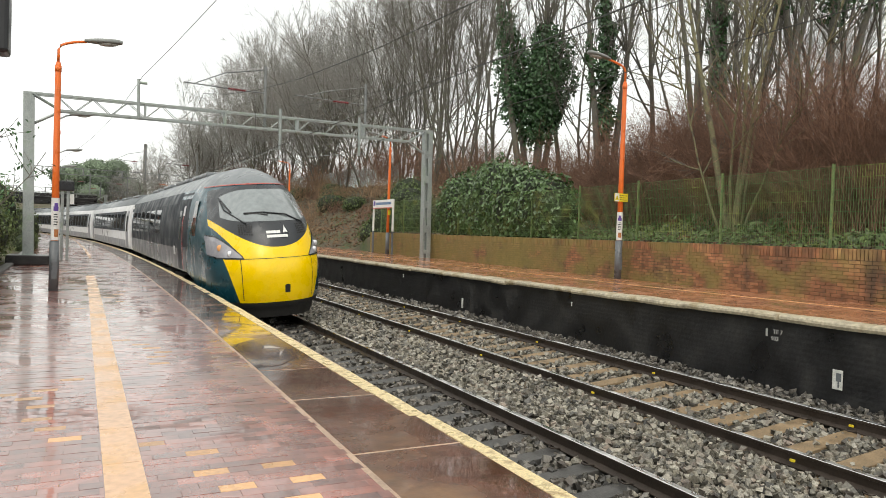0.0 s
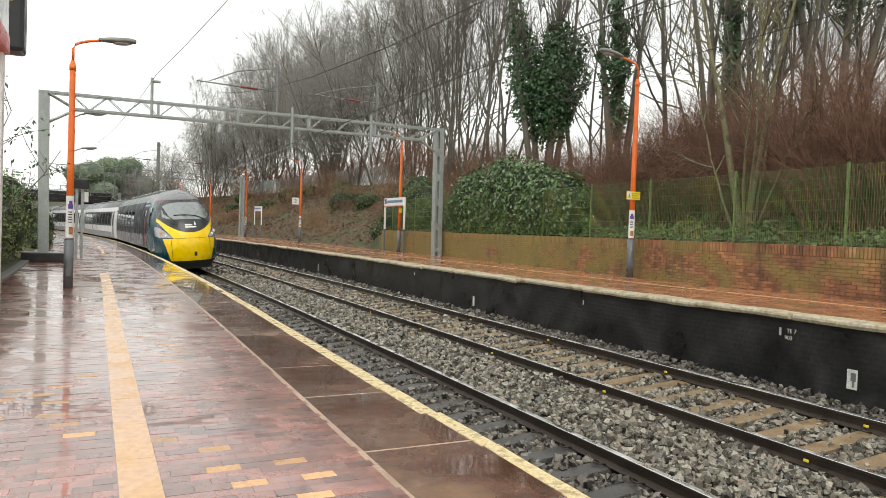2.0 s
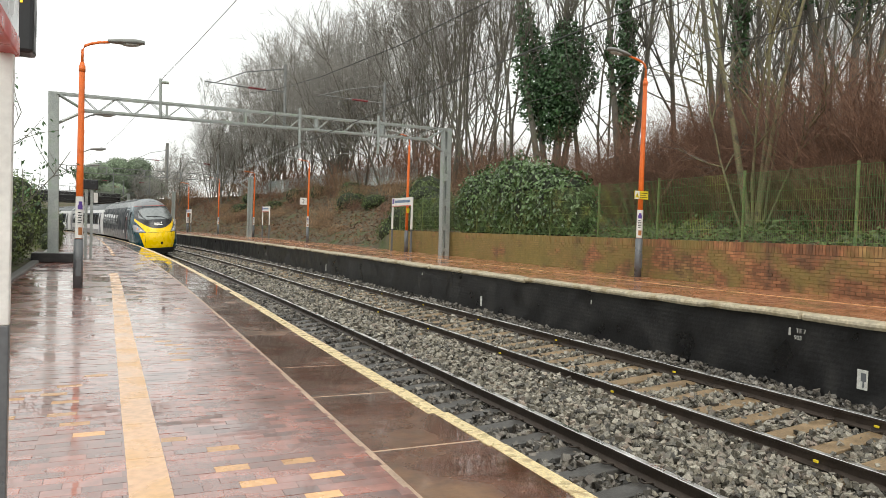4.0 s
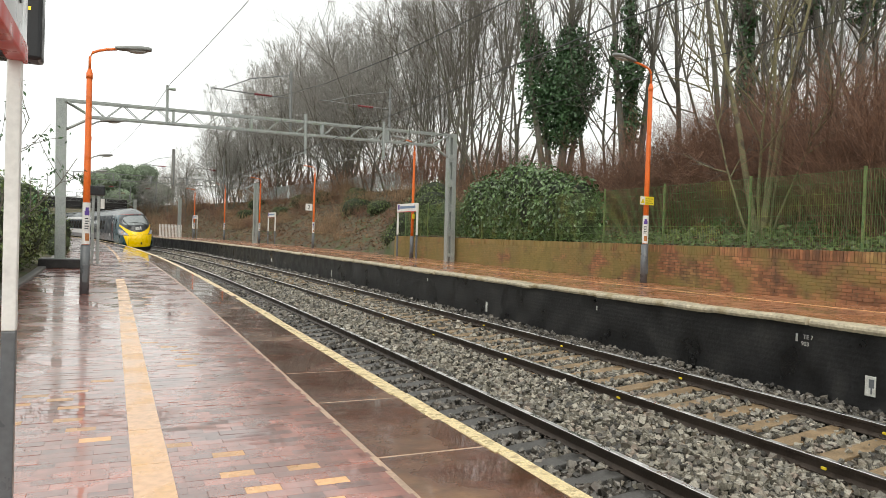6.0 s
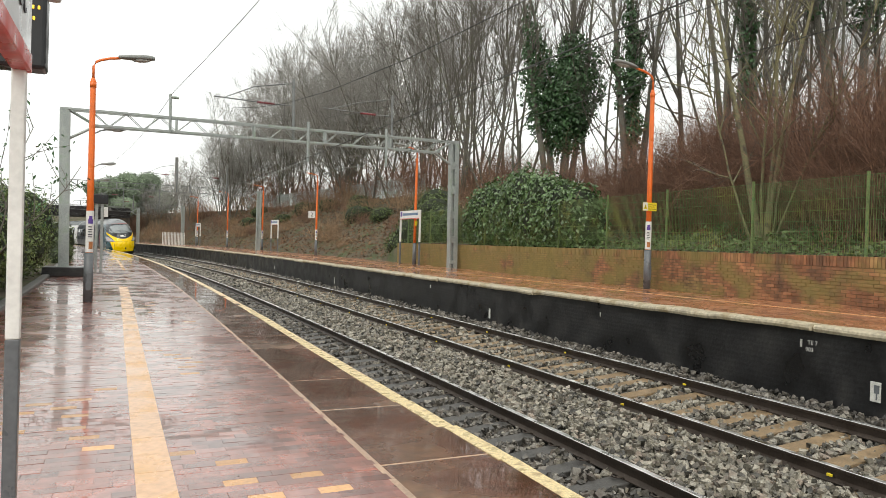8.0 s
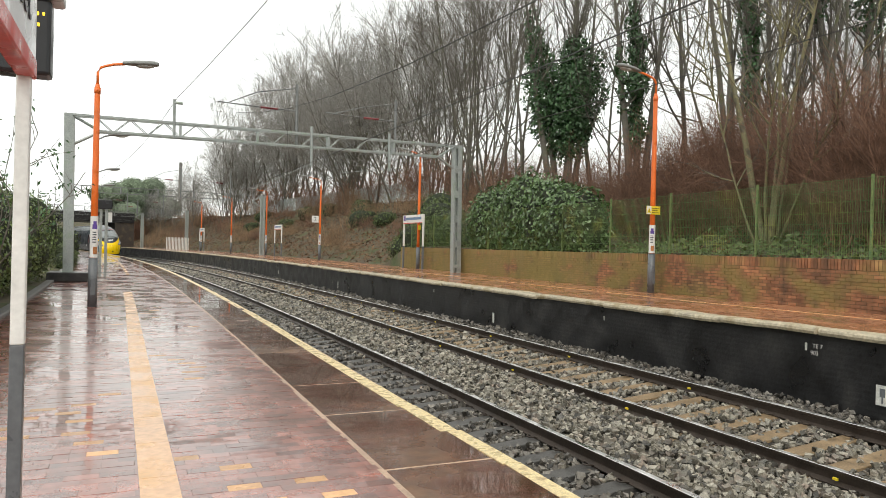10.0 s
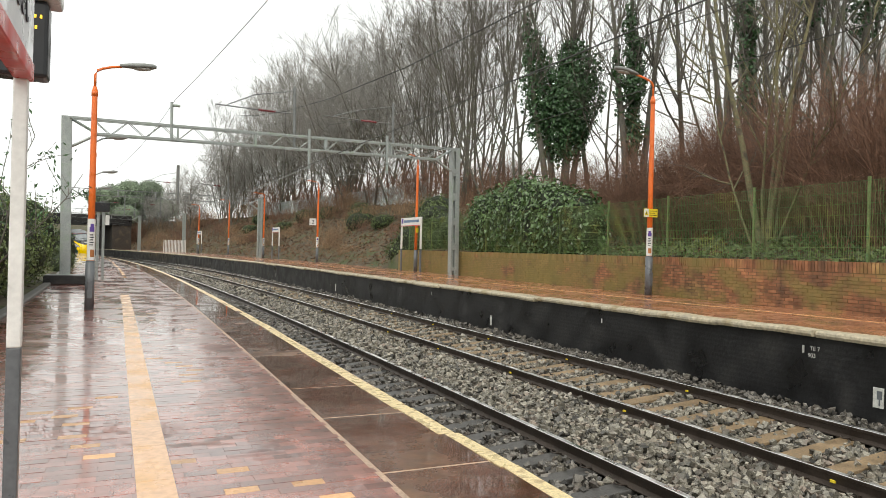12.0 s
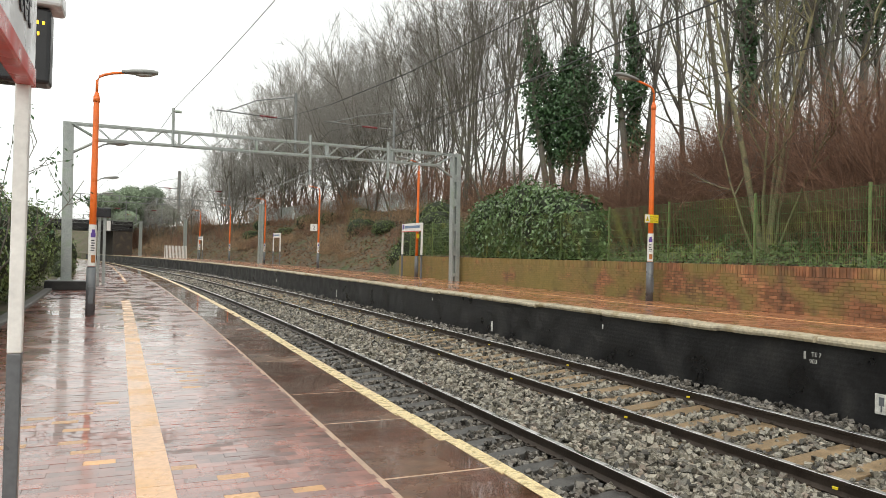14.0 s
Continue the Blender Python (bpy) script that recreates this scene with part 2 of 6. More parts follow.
def build_ground():
    st = np.concatenate([np.arange(-30, 60, 0.9), np.arange(60, 190, 2.0)])
    dd = np.concatenate([[-900, -400, -200, -110, -70, -45, -32, -24, -18, -14, -11, -9, -7.5, -6.2, -5, -4, -3.2, -2.6, -2.25, -2.2, -1.5, 4, 12.4],
                         np.arange(12.5, 14.3, 0.12), np.arange(14.3, 26, 0.6), [27, 29, 32, 36, 42, 50, 65, 90, 140, 220, 400, 900]])
    verts, faces = [], []
    for s in st:
        for d in dd:
            p = at(s, max(-260, d) if s > 20 else d)
            verts.append((p.x, p.y, bank(s, d)))
    m = len(dd)
    for i in range(len(st) - 1):
        for j in range(m - 1):
            a = i * m + j
            faces.append((a, a + 1, a + m + 1, a + m))
    me = bpy.data.meshes.new("ground")
    me.from_pydata(verts, [], faces)
    me.materials.append(M_GRASS)
    for p in me.polygons:
        p.use_smooth = True
    tagged(new("ground", me), "brown and green rough bank and scrub ground", "ground", kind="structure")
    bm = bmesh.new()
    box(bm, -3000, 3000, -3000, 3500, -1.9, -1.6)
    tagged(part("ground_far", bm, M_GRASS), "distant rough ground", "ground", kind="structure")


def build_track(name, d, z, s0, s1, sleeper_mat, label):
    a = CANT

    def tilt(u, w):
        return d + u - w * a, z + w + u * a
    tr = thing(name, Matrix(), label, "railway track")
    for side in (-1, 1):
        c = side * 0.7525
        bm = bmesh.new()
        prof = [(-.07, -.16), (.07, -.16), (.07, -.148), (.012, -.12), (.012, -.045), (.034, -.035), (.035, -.004), (-.035, -.004), (-.034, -.035), (-.012, -.045), (-.012, -.12), (-.07, -.148)]
        sweep(bm, [tilt(c + u, w) for u, w in prof], s0, s1, 1.5)
        rail = part("rail", bm, M_RAIL, tr)
        bm = bmesh.new()
        sweep(bm, [tilt(c + u, w) for u, w in [(-.033, -.004), (.033, -.004), (.028, .0), (-.028, .0)]], s0, s1, 1.5)
        part("rail_head", bm, M_RAILTOP, rail, "polished running surface")
    bm = bmesh.new()
    box(bm, -1.27, 1.27, -0.125, 0.125, -0.30, -0.163, 0.012)
    me = mesh_of("sleeper", bm, sleeper_mat)
    n = int((min(s1, 70) - s0) / 0.585)
    for i in range(n):
        s = s0 + 0.3 + i * 0.585
        sl = new("sleeper", me)
        sl.parent = tr
        sl.matrix_basis = stand(s, d, z) @ pose(0, 0, 0, 0, -math.degrees(a), random.uniform(-.6, .6))
    # spring clips on the rails that pass nearest
    bm = bmesh.new()
    tube(bm, [(-0.05, -0.05, 0), (0.0, -0.06, 0.035), (0.05, -0.02, 0.03), (0.05, 0.03, 0.03), (0.0, 0.06, 0.03), (-0.06, 0.04, 0.01)], 0.0095, 5)
    clip = mesh_of("rail_clip", bm, M_RAIL, True)
    for i in range(15, 44):
        s = s0 + 0.3 + i * 0.585
        for c in (-0.7525, 0.7525):
            for sg in (-1, 1):
                u = c + sg * 0.11
                k = new("rail_clip", clip)
                k.parent = tr
                k.matrix_basis = stand(s, d + u, z + u * a - 0.15) @ pose(0, 0, 0, 0, 0, 0 if sg > 0 else 180)
    return tr


def build_platforms():
    bm = bmesh.new()
    sweep(bm, [(-2.2, -1.45), (EDGE - 0.05, -1.45), (EDGE - 0.05, -0.09), (-2.2, -0.09)], -8, 100, 1.0)
    tagged(part("platform_near", bm, M_PLATBLACK), "dark platform core below wet red paving", "platform", kind="structure")
    bm = bmesh.new()
    sweep(bm, [(EDGE_F + 0.12, -1.45), (13.0, -1.45), (13.0, ZF - 0.06), (EDGE_F + 0.12, ZF - 0.06)], -8, 125, 1.0, rise=far_rise)
    tagged(part("platform_far", bm, M_PLATBLACK), "black tarred brick platform wall across the tracks", "platform", kind="structure")


build_ground()
bm = bmesh.new()
sweep(bm, [(EDGE - .05, -1.5), (EDGE_F + .2, -1.5), (EDGE_F + .2, -0.62), (EDGE_F - .5, -0.75), (D2 + 1.3, -0.72), (D2 - 1.3, -0.93), (5.75, -0.86), (D1 + 1.25, -0.93), (D1 - 1.2, -1.14), (EDGE - .05, -1.15)], -8, 190, 1.0)
tagged(part("ballast_bed", bm, M_BALLASTSHADE), "granite ballast bed under two tracks, stone-gap shade in its colour", "ballast", kind="structure")
build_platforms()

# ---- paving, walls and fixtures ----
M_PAVER = material("wet_red_paver", (0.25, 0.085, 0.060), 0.24, vary=0.4, scale=1.1, bump=0.06, bump_scale=40, second=(0.17, 0.085, 0.075), cover=0.45, rough_vary=0.2, random_per="object", rand=0.42, spec=0.8, coat=1.0, coat_rough=0.06)
M_PAVERS = material("wet_red_pavers_joined", (0.25, 0.085, 0.060), 0.24, vary=0.4, scale=1.1, bump=0.06, bump_scale=40, second=(0.17, 0.085, 0.075), cover=0.45, rough_vary=0.2, random_per="island", rand=0.42, spec=0.8, coat=1.0, coat_rough=0.06)
M_BUFF = material("wet_buff_paver", (0.66, 0.38, 0.19), 0.26, vary=0.2, scale=3, bump=0.15, random_per="object")
M_STRIP = material("buff_tactile_strip", (0.68, 0.42, 0.25), 0.22, vary=0.22, scale=2.0, bump=0.12, second=(0.60, 0.37, 0.19), cover=0.5)
M_SLAB = material("wet_brown_slab", (0.115, 0.045, 0.026), 0.16, vary=0.45, scale=0.9, bump=0.10, bump_scale=30, second=(0.16, 0.085, 0.042), cover=0.45, rough_vary=0.22, spec=0.6, coat=0.35, coat_rough=0.03)
for wet in (M_PAVER, M_PAVERS):
    add_puddles(wet, 1.1, 0.51, 1.0, 1.0, 0.28)
add_puddles(M_SLAB, 1.6, 0.47, 0.25, 1.0)
M_JOINT = material("sandy_joint", (0.42, 0.30, 0.22), 0.5, vary=0.3, scale=5)
M_YELLOW = material("worn_yellow_line", (0.74, 0.60, 0.34), 0.35, vary=0.4, scale=9, bump=0.6, second=(0.36, 0.27, 0.15), cover=0.45)
M_FARPAVE = material("far_red_paving", (0.38, 0.165, 0.085), 0.3, vary=0.35, scale=0.9, bump=0.1, second=(0.27, 0.125, 0.07), cover=0.5, rough_vary=0.2, coat=0.5)
add_puddles(M_FARPAVE, 0.9, 0.55, 0.2, 1.0)
M_BRICKOB = material("old_brick_single", (0.31, 0.135, 0.065), 0.7, vary=0.4, scale=0.6, bump=0.5, bump_scale=60, second=(0.26, 0.175, 0.07), cover=0.55, random_per="object", rand=0.3)
for old in (M_BRICK, M_BRICKOB, M_MORTAR):
    add_streaks(old)
M_SOOT = material("sooty_brick", (0.05, 0.042, 0.034), 0.85, vary=0.4, scale=1.2, bump=0.5, second=(0.075, 0.062, 0.045), cover=0.4)
M_FENCE = material("green_fence_paint", (0.11, 0.18, 0.06), 0.5, vary=0.3, scale=1.5, second=(0.20, 0.22, 0.06), cover=0.45)
M_POST = material("algae_green_post", (0.16, 0.22, 0.08), 0.6, vary=0.4, scale=5, second=(0.08, 0.15, 0.06), cover=0.4)
M_BLACK = material("black_plastic", (0.012, 0.013, 0.016), 0.35, vary=0.2, scale=5)
M_SIGNYEL = material("yellow_sign", (0.80, 0.62, 0.04), 0.35, vary=0.1, scale=5)
M_PURPLE = material("purple_print", (0.10, 0.05, 0.28), 0.4, vary=0.1)
M_REDPAINT = material("red_enamel", (0.55, 0.06, 0.05), 0.35, vary=0.12)
M_TEXT = material("dark_lettering", (0.02, 0.022, 0.03), 0.4, vary=0.05)
M_BLUETEXT = material("blue_grey_lettering", (0.12, 0.2, 0.33), 0.4, vary=0.05)
M_SIGNGREY = material("sign_face", (0.62, 0.64, 0.66), 0.3, vary=0.06)
M_CHALK = material("chalk_paint", (0.62, 0.62, 0.58), 0.8, vary=0.3, scale=12)
M_LENS = material("lamp_lens", (0.42, 0.42, 0.40), 0.25, vary=0.15, scale=8)
M_LAMPGREY = material("weathered_lamp_casing", (0.22, 0.23, 0.22), 0.5, vary=0.25, scale=8)
M_ARMGREY = material("dull_steel_arm", (0.20, 0.21, 0.21), 0.5, 0.3, vary=0.3, scale=4)
M_INSUL = material("brown_insulator", (0.20, 0.035, 0.04), 0.25, vary=0.2, scale=10)
M_WIRE = material("weathered_copper_wire", (0.06, 0.065, 0.06), 0.5, 0.4, vary=0.2)
M_RUST = material("orange_rust", (0.42, 0.17, 0.06), 0.8, vary=0.4, scale=8)


def led_material():
    mt = bpy.data.materials.new("amber_led")
    mt.use_nodes = True
    b = mt.node_tree.nodes["Principled BSDF"]
    b.inputs["Base Color"].default_value = (0.8, 0.5, 0.05, 1)
    b.inputs["Emission Color"].default_value = (1.0, 0.72, 0.06, 1)
    b.inputs["Emission Strength"].default_value = 0.9
    return mt


M_LED = led_material()


def text_mesh(name, body, size, mat, parent, m, depth=0.002):
    cu = bpy.data.curves.new(name, "FONT")
    cu.body, cu.size, cu.extrude = body, size, depth
    tmp = bpy.data.objects.new(name, cu)
    scene.collection.objects.link(tmp)
    me = bpy.data.meshes.new_from_object(tmp.evaluated_get(bpy.context.evaluated_depsgraph_get()))
    bpy.data.objects.remove(tmp)
    me.materials.append(mat)
    ob = new(name, me)
    ob.parent = parent
    ob.matrix_basis = m
    return ob


def joined_boxes(name, items, mat, parent=None, chamfer=0.0):
    """One mesh of many small blocks; items: (matrix, hx, hy, hz). The top edges are chamfered."""
    base = np.array([(-1, -1, -1), (1, -1, -1), (1, 1, -1), (-1, 1, -1), (-1, -1, 1), (1, -1, 1), (1, 1, 1), (-1, 1, 1)], float)
    fc = np.array([(4, 5, 6, 7), (0, 1, 5, 4), (1, 2, 6, 5), (2, 3, 7, 6), (3, 0, 4, 7)])
    vs, fs = [], []
    for i, (m, hx, hy, hz) in enumerate(items):
        b = base * (hx, hy, hz)
        if chamfer:
            b[4:, 0] -= np.sign(b[4:, 0]) * chamfer
            b[4:, 1] -= np.sign(b[4:, 1]) * chamfer
        mm = np.array(m)
        vs.append(b @ mm[:3, :3].T + mm[:3, 3])
        fs.append(fc + 8 * i)
    me = bpy.data.meshes.new(name)
    me.from_pydata(np.concatenate(vs).tolist(), [], np.concatenate(fs).tolist())
    me.materials.append(mat)
    ob = new(name, me)
    ob.parent = parent
    return ob


def block_mesh(name, hx, hy, hz, ch, mat):
    """A small block with chamfered top edges, 18 triangles or so."""
    bm = bmesh.new()
    lo = [bm.verts.new((sx * hx, sy * hy, -hz)) for sx, sy in ((-1, -1), (1, -1), (1, 1), (-1, 1))]
    mid = [bm.verts.new((sx * hx, sy * hy, hz - ch)) for sx, sy in ((-1, -1), (1, -1), (1, 1), (-1, 1))]
    top = [bm.verts.new((sx * (hx - ch), sy * (hy - ch), hz)) for sx, sy in ((-1, -1), (1, -1), (1, 1), (-1, 1))]
    bm.faces.new(top)
    for i in range(4):
        j = (i + 1) % 4
        bm.faces.new((lo[i], lo[j], mid[j], mid[i]))
        bm.faces.new((mid[i], mid[j], top[j], top[i]))
    return mesh_of(name, bm, mat)


def strip_d(s):
    """How far right of the line the guide strip's middle lies."""
    return float(np.interp(s, [3, 4.5, 6, 7.5, 10, 14, 26], [0.20, 0.182, 0.16, 0.145, 0.122, 0.112, 0.11]))


def build_near_paving():
    rng = random.Random(4)
    base = bmesh.new()
    sweep(base, [(-2.0, -0.09), (1.53, -0.09), (1.53, -0.0016), (-2.0, -0.0016)], -6, 100, 1.0)
    bed = tagged(part("pavement", base, M_PAVERS), "wet red block paving along the platform", "paving", kind="structure")
    # single buff blocks beside the strip: along the line, to its right
    buffs = ((5.0, .45), (4.66, .61), (4.34, .73), (4.0, .73), (4.34, 1.07), (4.0, 1.07), (3.69, 1.11), (5.63, -.29), (5.31, -.12), (5.94, -.40), (6.26, -.41), (6.57, -.41),
             (6.92, -.28), (7.27, -.15), (8.87, .68), (8.55, .67), (8.25, .65), (7.93, .58), (9.56, .38), (9.21, .52), (5.9, -.75), (6.2, -.78), (6.5, -.8), (6.8, -.7))
    red = block_mesh("paver", 0.0992, 0.0493, 0.012, 0.0018, M_PAVER)
    buff = block_mesh("paver", 0.0992, 0.0493, 0.012, 0.0018, M_BUFF)
    rest, rest_buff, count = [], [], 0
    row = 0
    s = -5.0
    while s < 44:
        off = 0.1 if row % 2 else 0.0
        for c in range(-11, 9):
            d = c * 0.2 + off - 0.05
            lo, hi = d - 0.0992, d + 0.0992
            spans = [(max(lo, a), min(hi, b)) for a, b in ((-1.99, strip_d(s) - 0.114), (strip_d(s) + 0.114, 1.52))] if s < 21.6 else [(max(lo, -1.99), min(hi, 1.52))]
            spans = [q for q in spans if q[1] - q[0] > 0.012]
            if not spans:
                continue
            lo, hi = max(spans, key=lambda q: q[1] - q[0])
            d, half = (lo + hi) / 2, (hi - lo) / 2
            z = -0.012 + rng.uniform(-0.0013, 0.0013)
            m = stand(s, d, z) @ pose(0, 0, 0, rng.uniform(-.3, .3), rng.uniform(-.25, .25), rng.uniform(-.5, .5))
            lone = half > 0.06 and (any(abs(s - a) <= 0.05 and abs(d - b) < 0.1 for a, b in buffs) or (s > 11 and rng.random() < 0.006))
            near = 3.2 < s < 6.2 and d > -0.9 and count < 296
            if near:
                ob = new("paver", buff if lone else red)
                ob.parent, ob.matrix_basis = bed, m @ Matrix.Diagonal((half / 0.0992, 1, 1, 1))
                count += 1
            else:
                (rest_buff if lone else rest).append((m, half, 0.0493, 0.012))
        s += 0.1
        row += 1
    tagged(joined_boxes("paver_field", rest, M_PAVERS, bed, 0.0018), kind="stuff")
    tagged(joined_boxes("buff_pavers", rest_buff, M_BUFF, bed, 0.0018), kind="stuff")
    # buff strip in lengths
    strip = tagged(new("guide_strip"), "wet buff guide strip set in red paving", "paving strip", kind="structure")
    for i in range(32):
        s0 = -4.26 + i * 0.81
        bm = bmesh.new()
        sweep(bm, [(-0.109, -0.05), (0.109, -0.05), (0.109, 0.001), (-0.109, 0.001)], s0, s0 + 0.805, 0.4, shift=strip_d)
        part("tile", bm, M_STRIP, strip)
    # painted yellow line that takes over beyond the strip and bends towards the edge
    bm = bmesh.new()
    sweep(bm, [(-0.06, -0.03), (0.06, -0.03), (0.06, 0.006), (-0.06, 0.006)], 32, 96, 1.0, shift=lambda s: float(np.interp(s, [32, 35, 49, 68, 73, 96], [0.40, 0.44, 0.70, 1.45, 1.6, 1.8])))
    tagged(part("painted_line", bm, M_STRIP), "pale yellow painted line on the far end of the platform", "painted line", kind="structure")
    # wide edge slabs
    slabs = tagged(new("edge_slabs"), "wet brown edge slabs with sandy joints", "paving", kind="structure")
    bm = bmesh.new()
    sweep(bm, [(1.50, -0.09), (EDGE - 0.02, -0.09), (EDGE - 0.02, 0.0002), (1.50, 0.0002)], -6, 100, 1.0)
    part("joint_bed", bm, M_JOINT, slabs, "pale sandy joint bed")
    joints = [-4.7, -3.2, -1.7, -0.2, 1.3, 2.8, 4.31, 5.87, 7.19, 8.27, 9.45, 10.65, 11.69]
    while joints[-1] < 99:
        joints.append(joints[-1] + (rng.choice((1.05, 1.2, 1.5)) if joints[-1] < 40 else 1.5))
    for s0, s1 in zip(joints, joints[1:]):
        bm = bmesh.new()
        g, gap = rng.uniform(0.0006, 0.003), rng.uniform(0.011, 0.02)
        sweep(bm, [(1.543, -0.07), (2.36, -0.07), (2.36, 0.001 + g), (1.543, 0.001 + g)], s0 + gap, s1 - gap, 0.75)
        part("slab", bm, M_SLAB, slabs)
    # yellow edge: stones with a worn painted band
    edge = tagged(new("platform_edge"), "worn yellow painted platform edge stones", "platform edge", kind="structure")
    s = -4.0
    while s < 99:
        ln = rng.uniform(0.85, 0.95)
        bm = bmesh.new()
        w = rng.uniform(-0.008, 0.008)
        inner = float(np.interp(s, [4.0, 4.8, 6.0, 9, 14], [2.35, 2.29, 2.262, 2.262, 2.29])) + rng.uniform(-0.012, 0.0)
        w += float(np.interp(s, [3.8, 4.6, 6.4, 9, 14], [0.035, 0.012, -0.035, -0.03, 0.0]))
        sweep(bm, [(inner, -0.12), (EDGE + w, -0.12), (EDGE + 0.01 + w, -0.02), (EDGE - 0.012 + w, 0.007), (inner, 0.007)], s + 0.004, s + ln - 0.004, 0.3, wobble=0.006)
        part("edge_stone", bm, M_YELLOW, edge)
        s += ln


def build_far_paving():
    far = tagged(new("pavement_far"), "wet red-brown paving on the opposite platform", "paving", kind="structure")
    bm = bmesh.new()
    for a, b in ((-6, 34.5), (34.5, 125)):
        sweep(bm, [(EDGE_F + 0.35, ZF - 0.08), (13.9, ZF - 0.08), (13.9, ZF), (EDGE_F + 0.35, ZF)], a, b, 1.0, rise=far_rise)
    part("surface", bm, M_FARPAVE, far)
    bm = bmesh.new()
    sweep(bm, [(11.30, ZF - 0.02), (11.37, ZF - 0.02), (11.37, ZF + 0.005), (11.30, ZF + 0.005)], -6, 60, 1.0, rise=far_rise)
    part("drain_line", bm, M_BUFF, far, "thin pale line along the paving")
    rng = random.Random(8)
    cop = tagged(new("coping"), "weathered pale coping stones, some displaced", "platform edge", kind="structure")
    ends = [-6.0, -3.4, -0.8, 1.7, 4.2, 6.75, 8.5, 11.5, 14.0, 16.7, 19.3]
    while ends[-1] < 124:
        ends.append(ends[-1] + rng.uniform(1.8, 2.6))
    for s0, s1 in zip(ends, ends[1:]):
        w, z = rng.uniform(-0.035, 0.03), rng.uniform(-0.014, 0.01)
        if s0 == 6.75:
            w, z = -0.05, 0.012
        r = rng.uniform(0.03, 0.045)
        bm = bmesh.new()
        sweep(bm, [(EDGE_F + w + 0.02, ZF - 0.085 + z), (EDGE_F + 0.36, ZF - 0.085 + z), (EDGE_F + 0.36, ZF + 0.010), (EDGE_F + w + r, ZF + 0.012 + z), (EDGE_F + w + 0.008, ZF - 0.012 + z), (EDGE_F + w, ZF - 0.045 + z)],
              s0 + 0.012, s1 - 0.012, 0.2, wobble=0.018, rise=far_rise)
        part("coping_stone", bm, M_COPING, cop)


def build_wall():
    rng = random.Random(2)
    wall = tagged(new("wall_brick"), "weathered red and mossy brick retaining wall", "wall", kind="structure")
    bm = bmesh.new()
    rings = []
    ss = np.arange(2, WALL_END + 0.1, 0.7)
    for s in ss:
        f = wall_d(s)
        rings.append([bm.verts.new(at(s, d, z)) for d, z in ((f - 0.012, 0.3), (f + 0.33, 0.3), (f + 0.33, WALL_TOP - 0.01), (f - 0.012, WALL_TOP - 0.012))])
    for a, b in zip(rings, rings[1:]):
        for j in range(4):
            bm.faces.new((a[j], b[j], b[(j + 1) % 4], a[(j + 1) % 4]))
    bm.faces.new(rings[0])
    bm.faces.new(list(reversed(rings[-1])))
    part("core", bm, M_MORTAR, wall, "sandy mortar core")
    me = block_mesh("brick", 0.1065, 0.032, 0.02, 0.004, M_BRICKOB)
    rest, n = [], 0
    courses = 12
    for c in range(courses + 1):
        top = c == courses
        z = 0.37 + c * 0.0718 + 0.036 if not top else WALL_TOP - 0.105
        step = 0.076 if top else 0.2235
        s = 2.2 + (0.112 if c % 2 else 0)
        while s < WALL_END - 0.1:
            f = wall_d(s)
            slope = math.degrees(math.atan2(wall_d(s + 0.2) - wall_d(s - 0.2), 0.4))
            proud = rng.uniform(-0.006, 0.007)
            # local x along the wall, y up, z out of the face
            m = stand(s, f, z) @ pose(0, 0, 0, 0, 0, -slope) @ Matrix(((0, 0, -1, -proud), (-1, 0, 0, 0), (0, 1, 0, 0), (0, 0, 0, 1))) @ pose(0, 0, 0, 0, 0, rng.uniform(-.5, .5))
            if top:
                rest.append((m, 0.0345, 0.106, 0.022))
            elif 7.6 < s < 12.2 and n < 295 and c >= courses - 12:
                ob = new("brick", me)
                ob.parent, ob.matrix_basis = wall, m
                n += 1
            else:
                rest.append((m, 0.1065, 0.032, 0.02))
            s += step
    tagged(joined_boxes("bricks_joined", rest, M_BRICK, wall, 0.004), kind="stuff")
    # end pier face
    rest = []
    for c in range(courses):
        for k in range(2):
            m = stand(WALL_END + 0.012, wall_d(34) + 0.09 + 0.17 * k, 0.37 + c * 0.0725 + 0.036) @ Matrix(((1, 0, 0, 0), (0, 0, 1, 0), (0, 1, 0, 0), (0, 0, 0, 1)))
            rest.append((m, 0.08, 0.0305, 0.02))
    tagged(joined_boxes("end_bricks", rest, M_BRICK, wall, 0.004), kind="stuff")


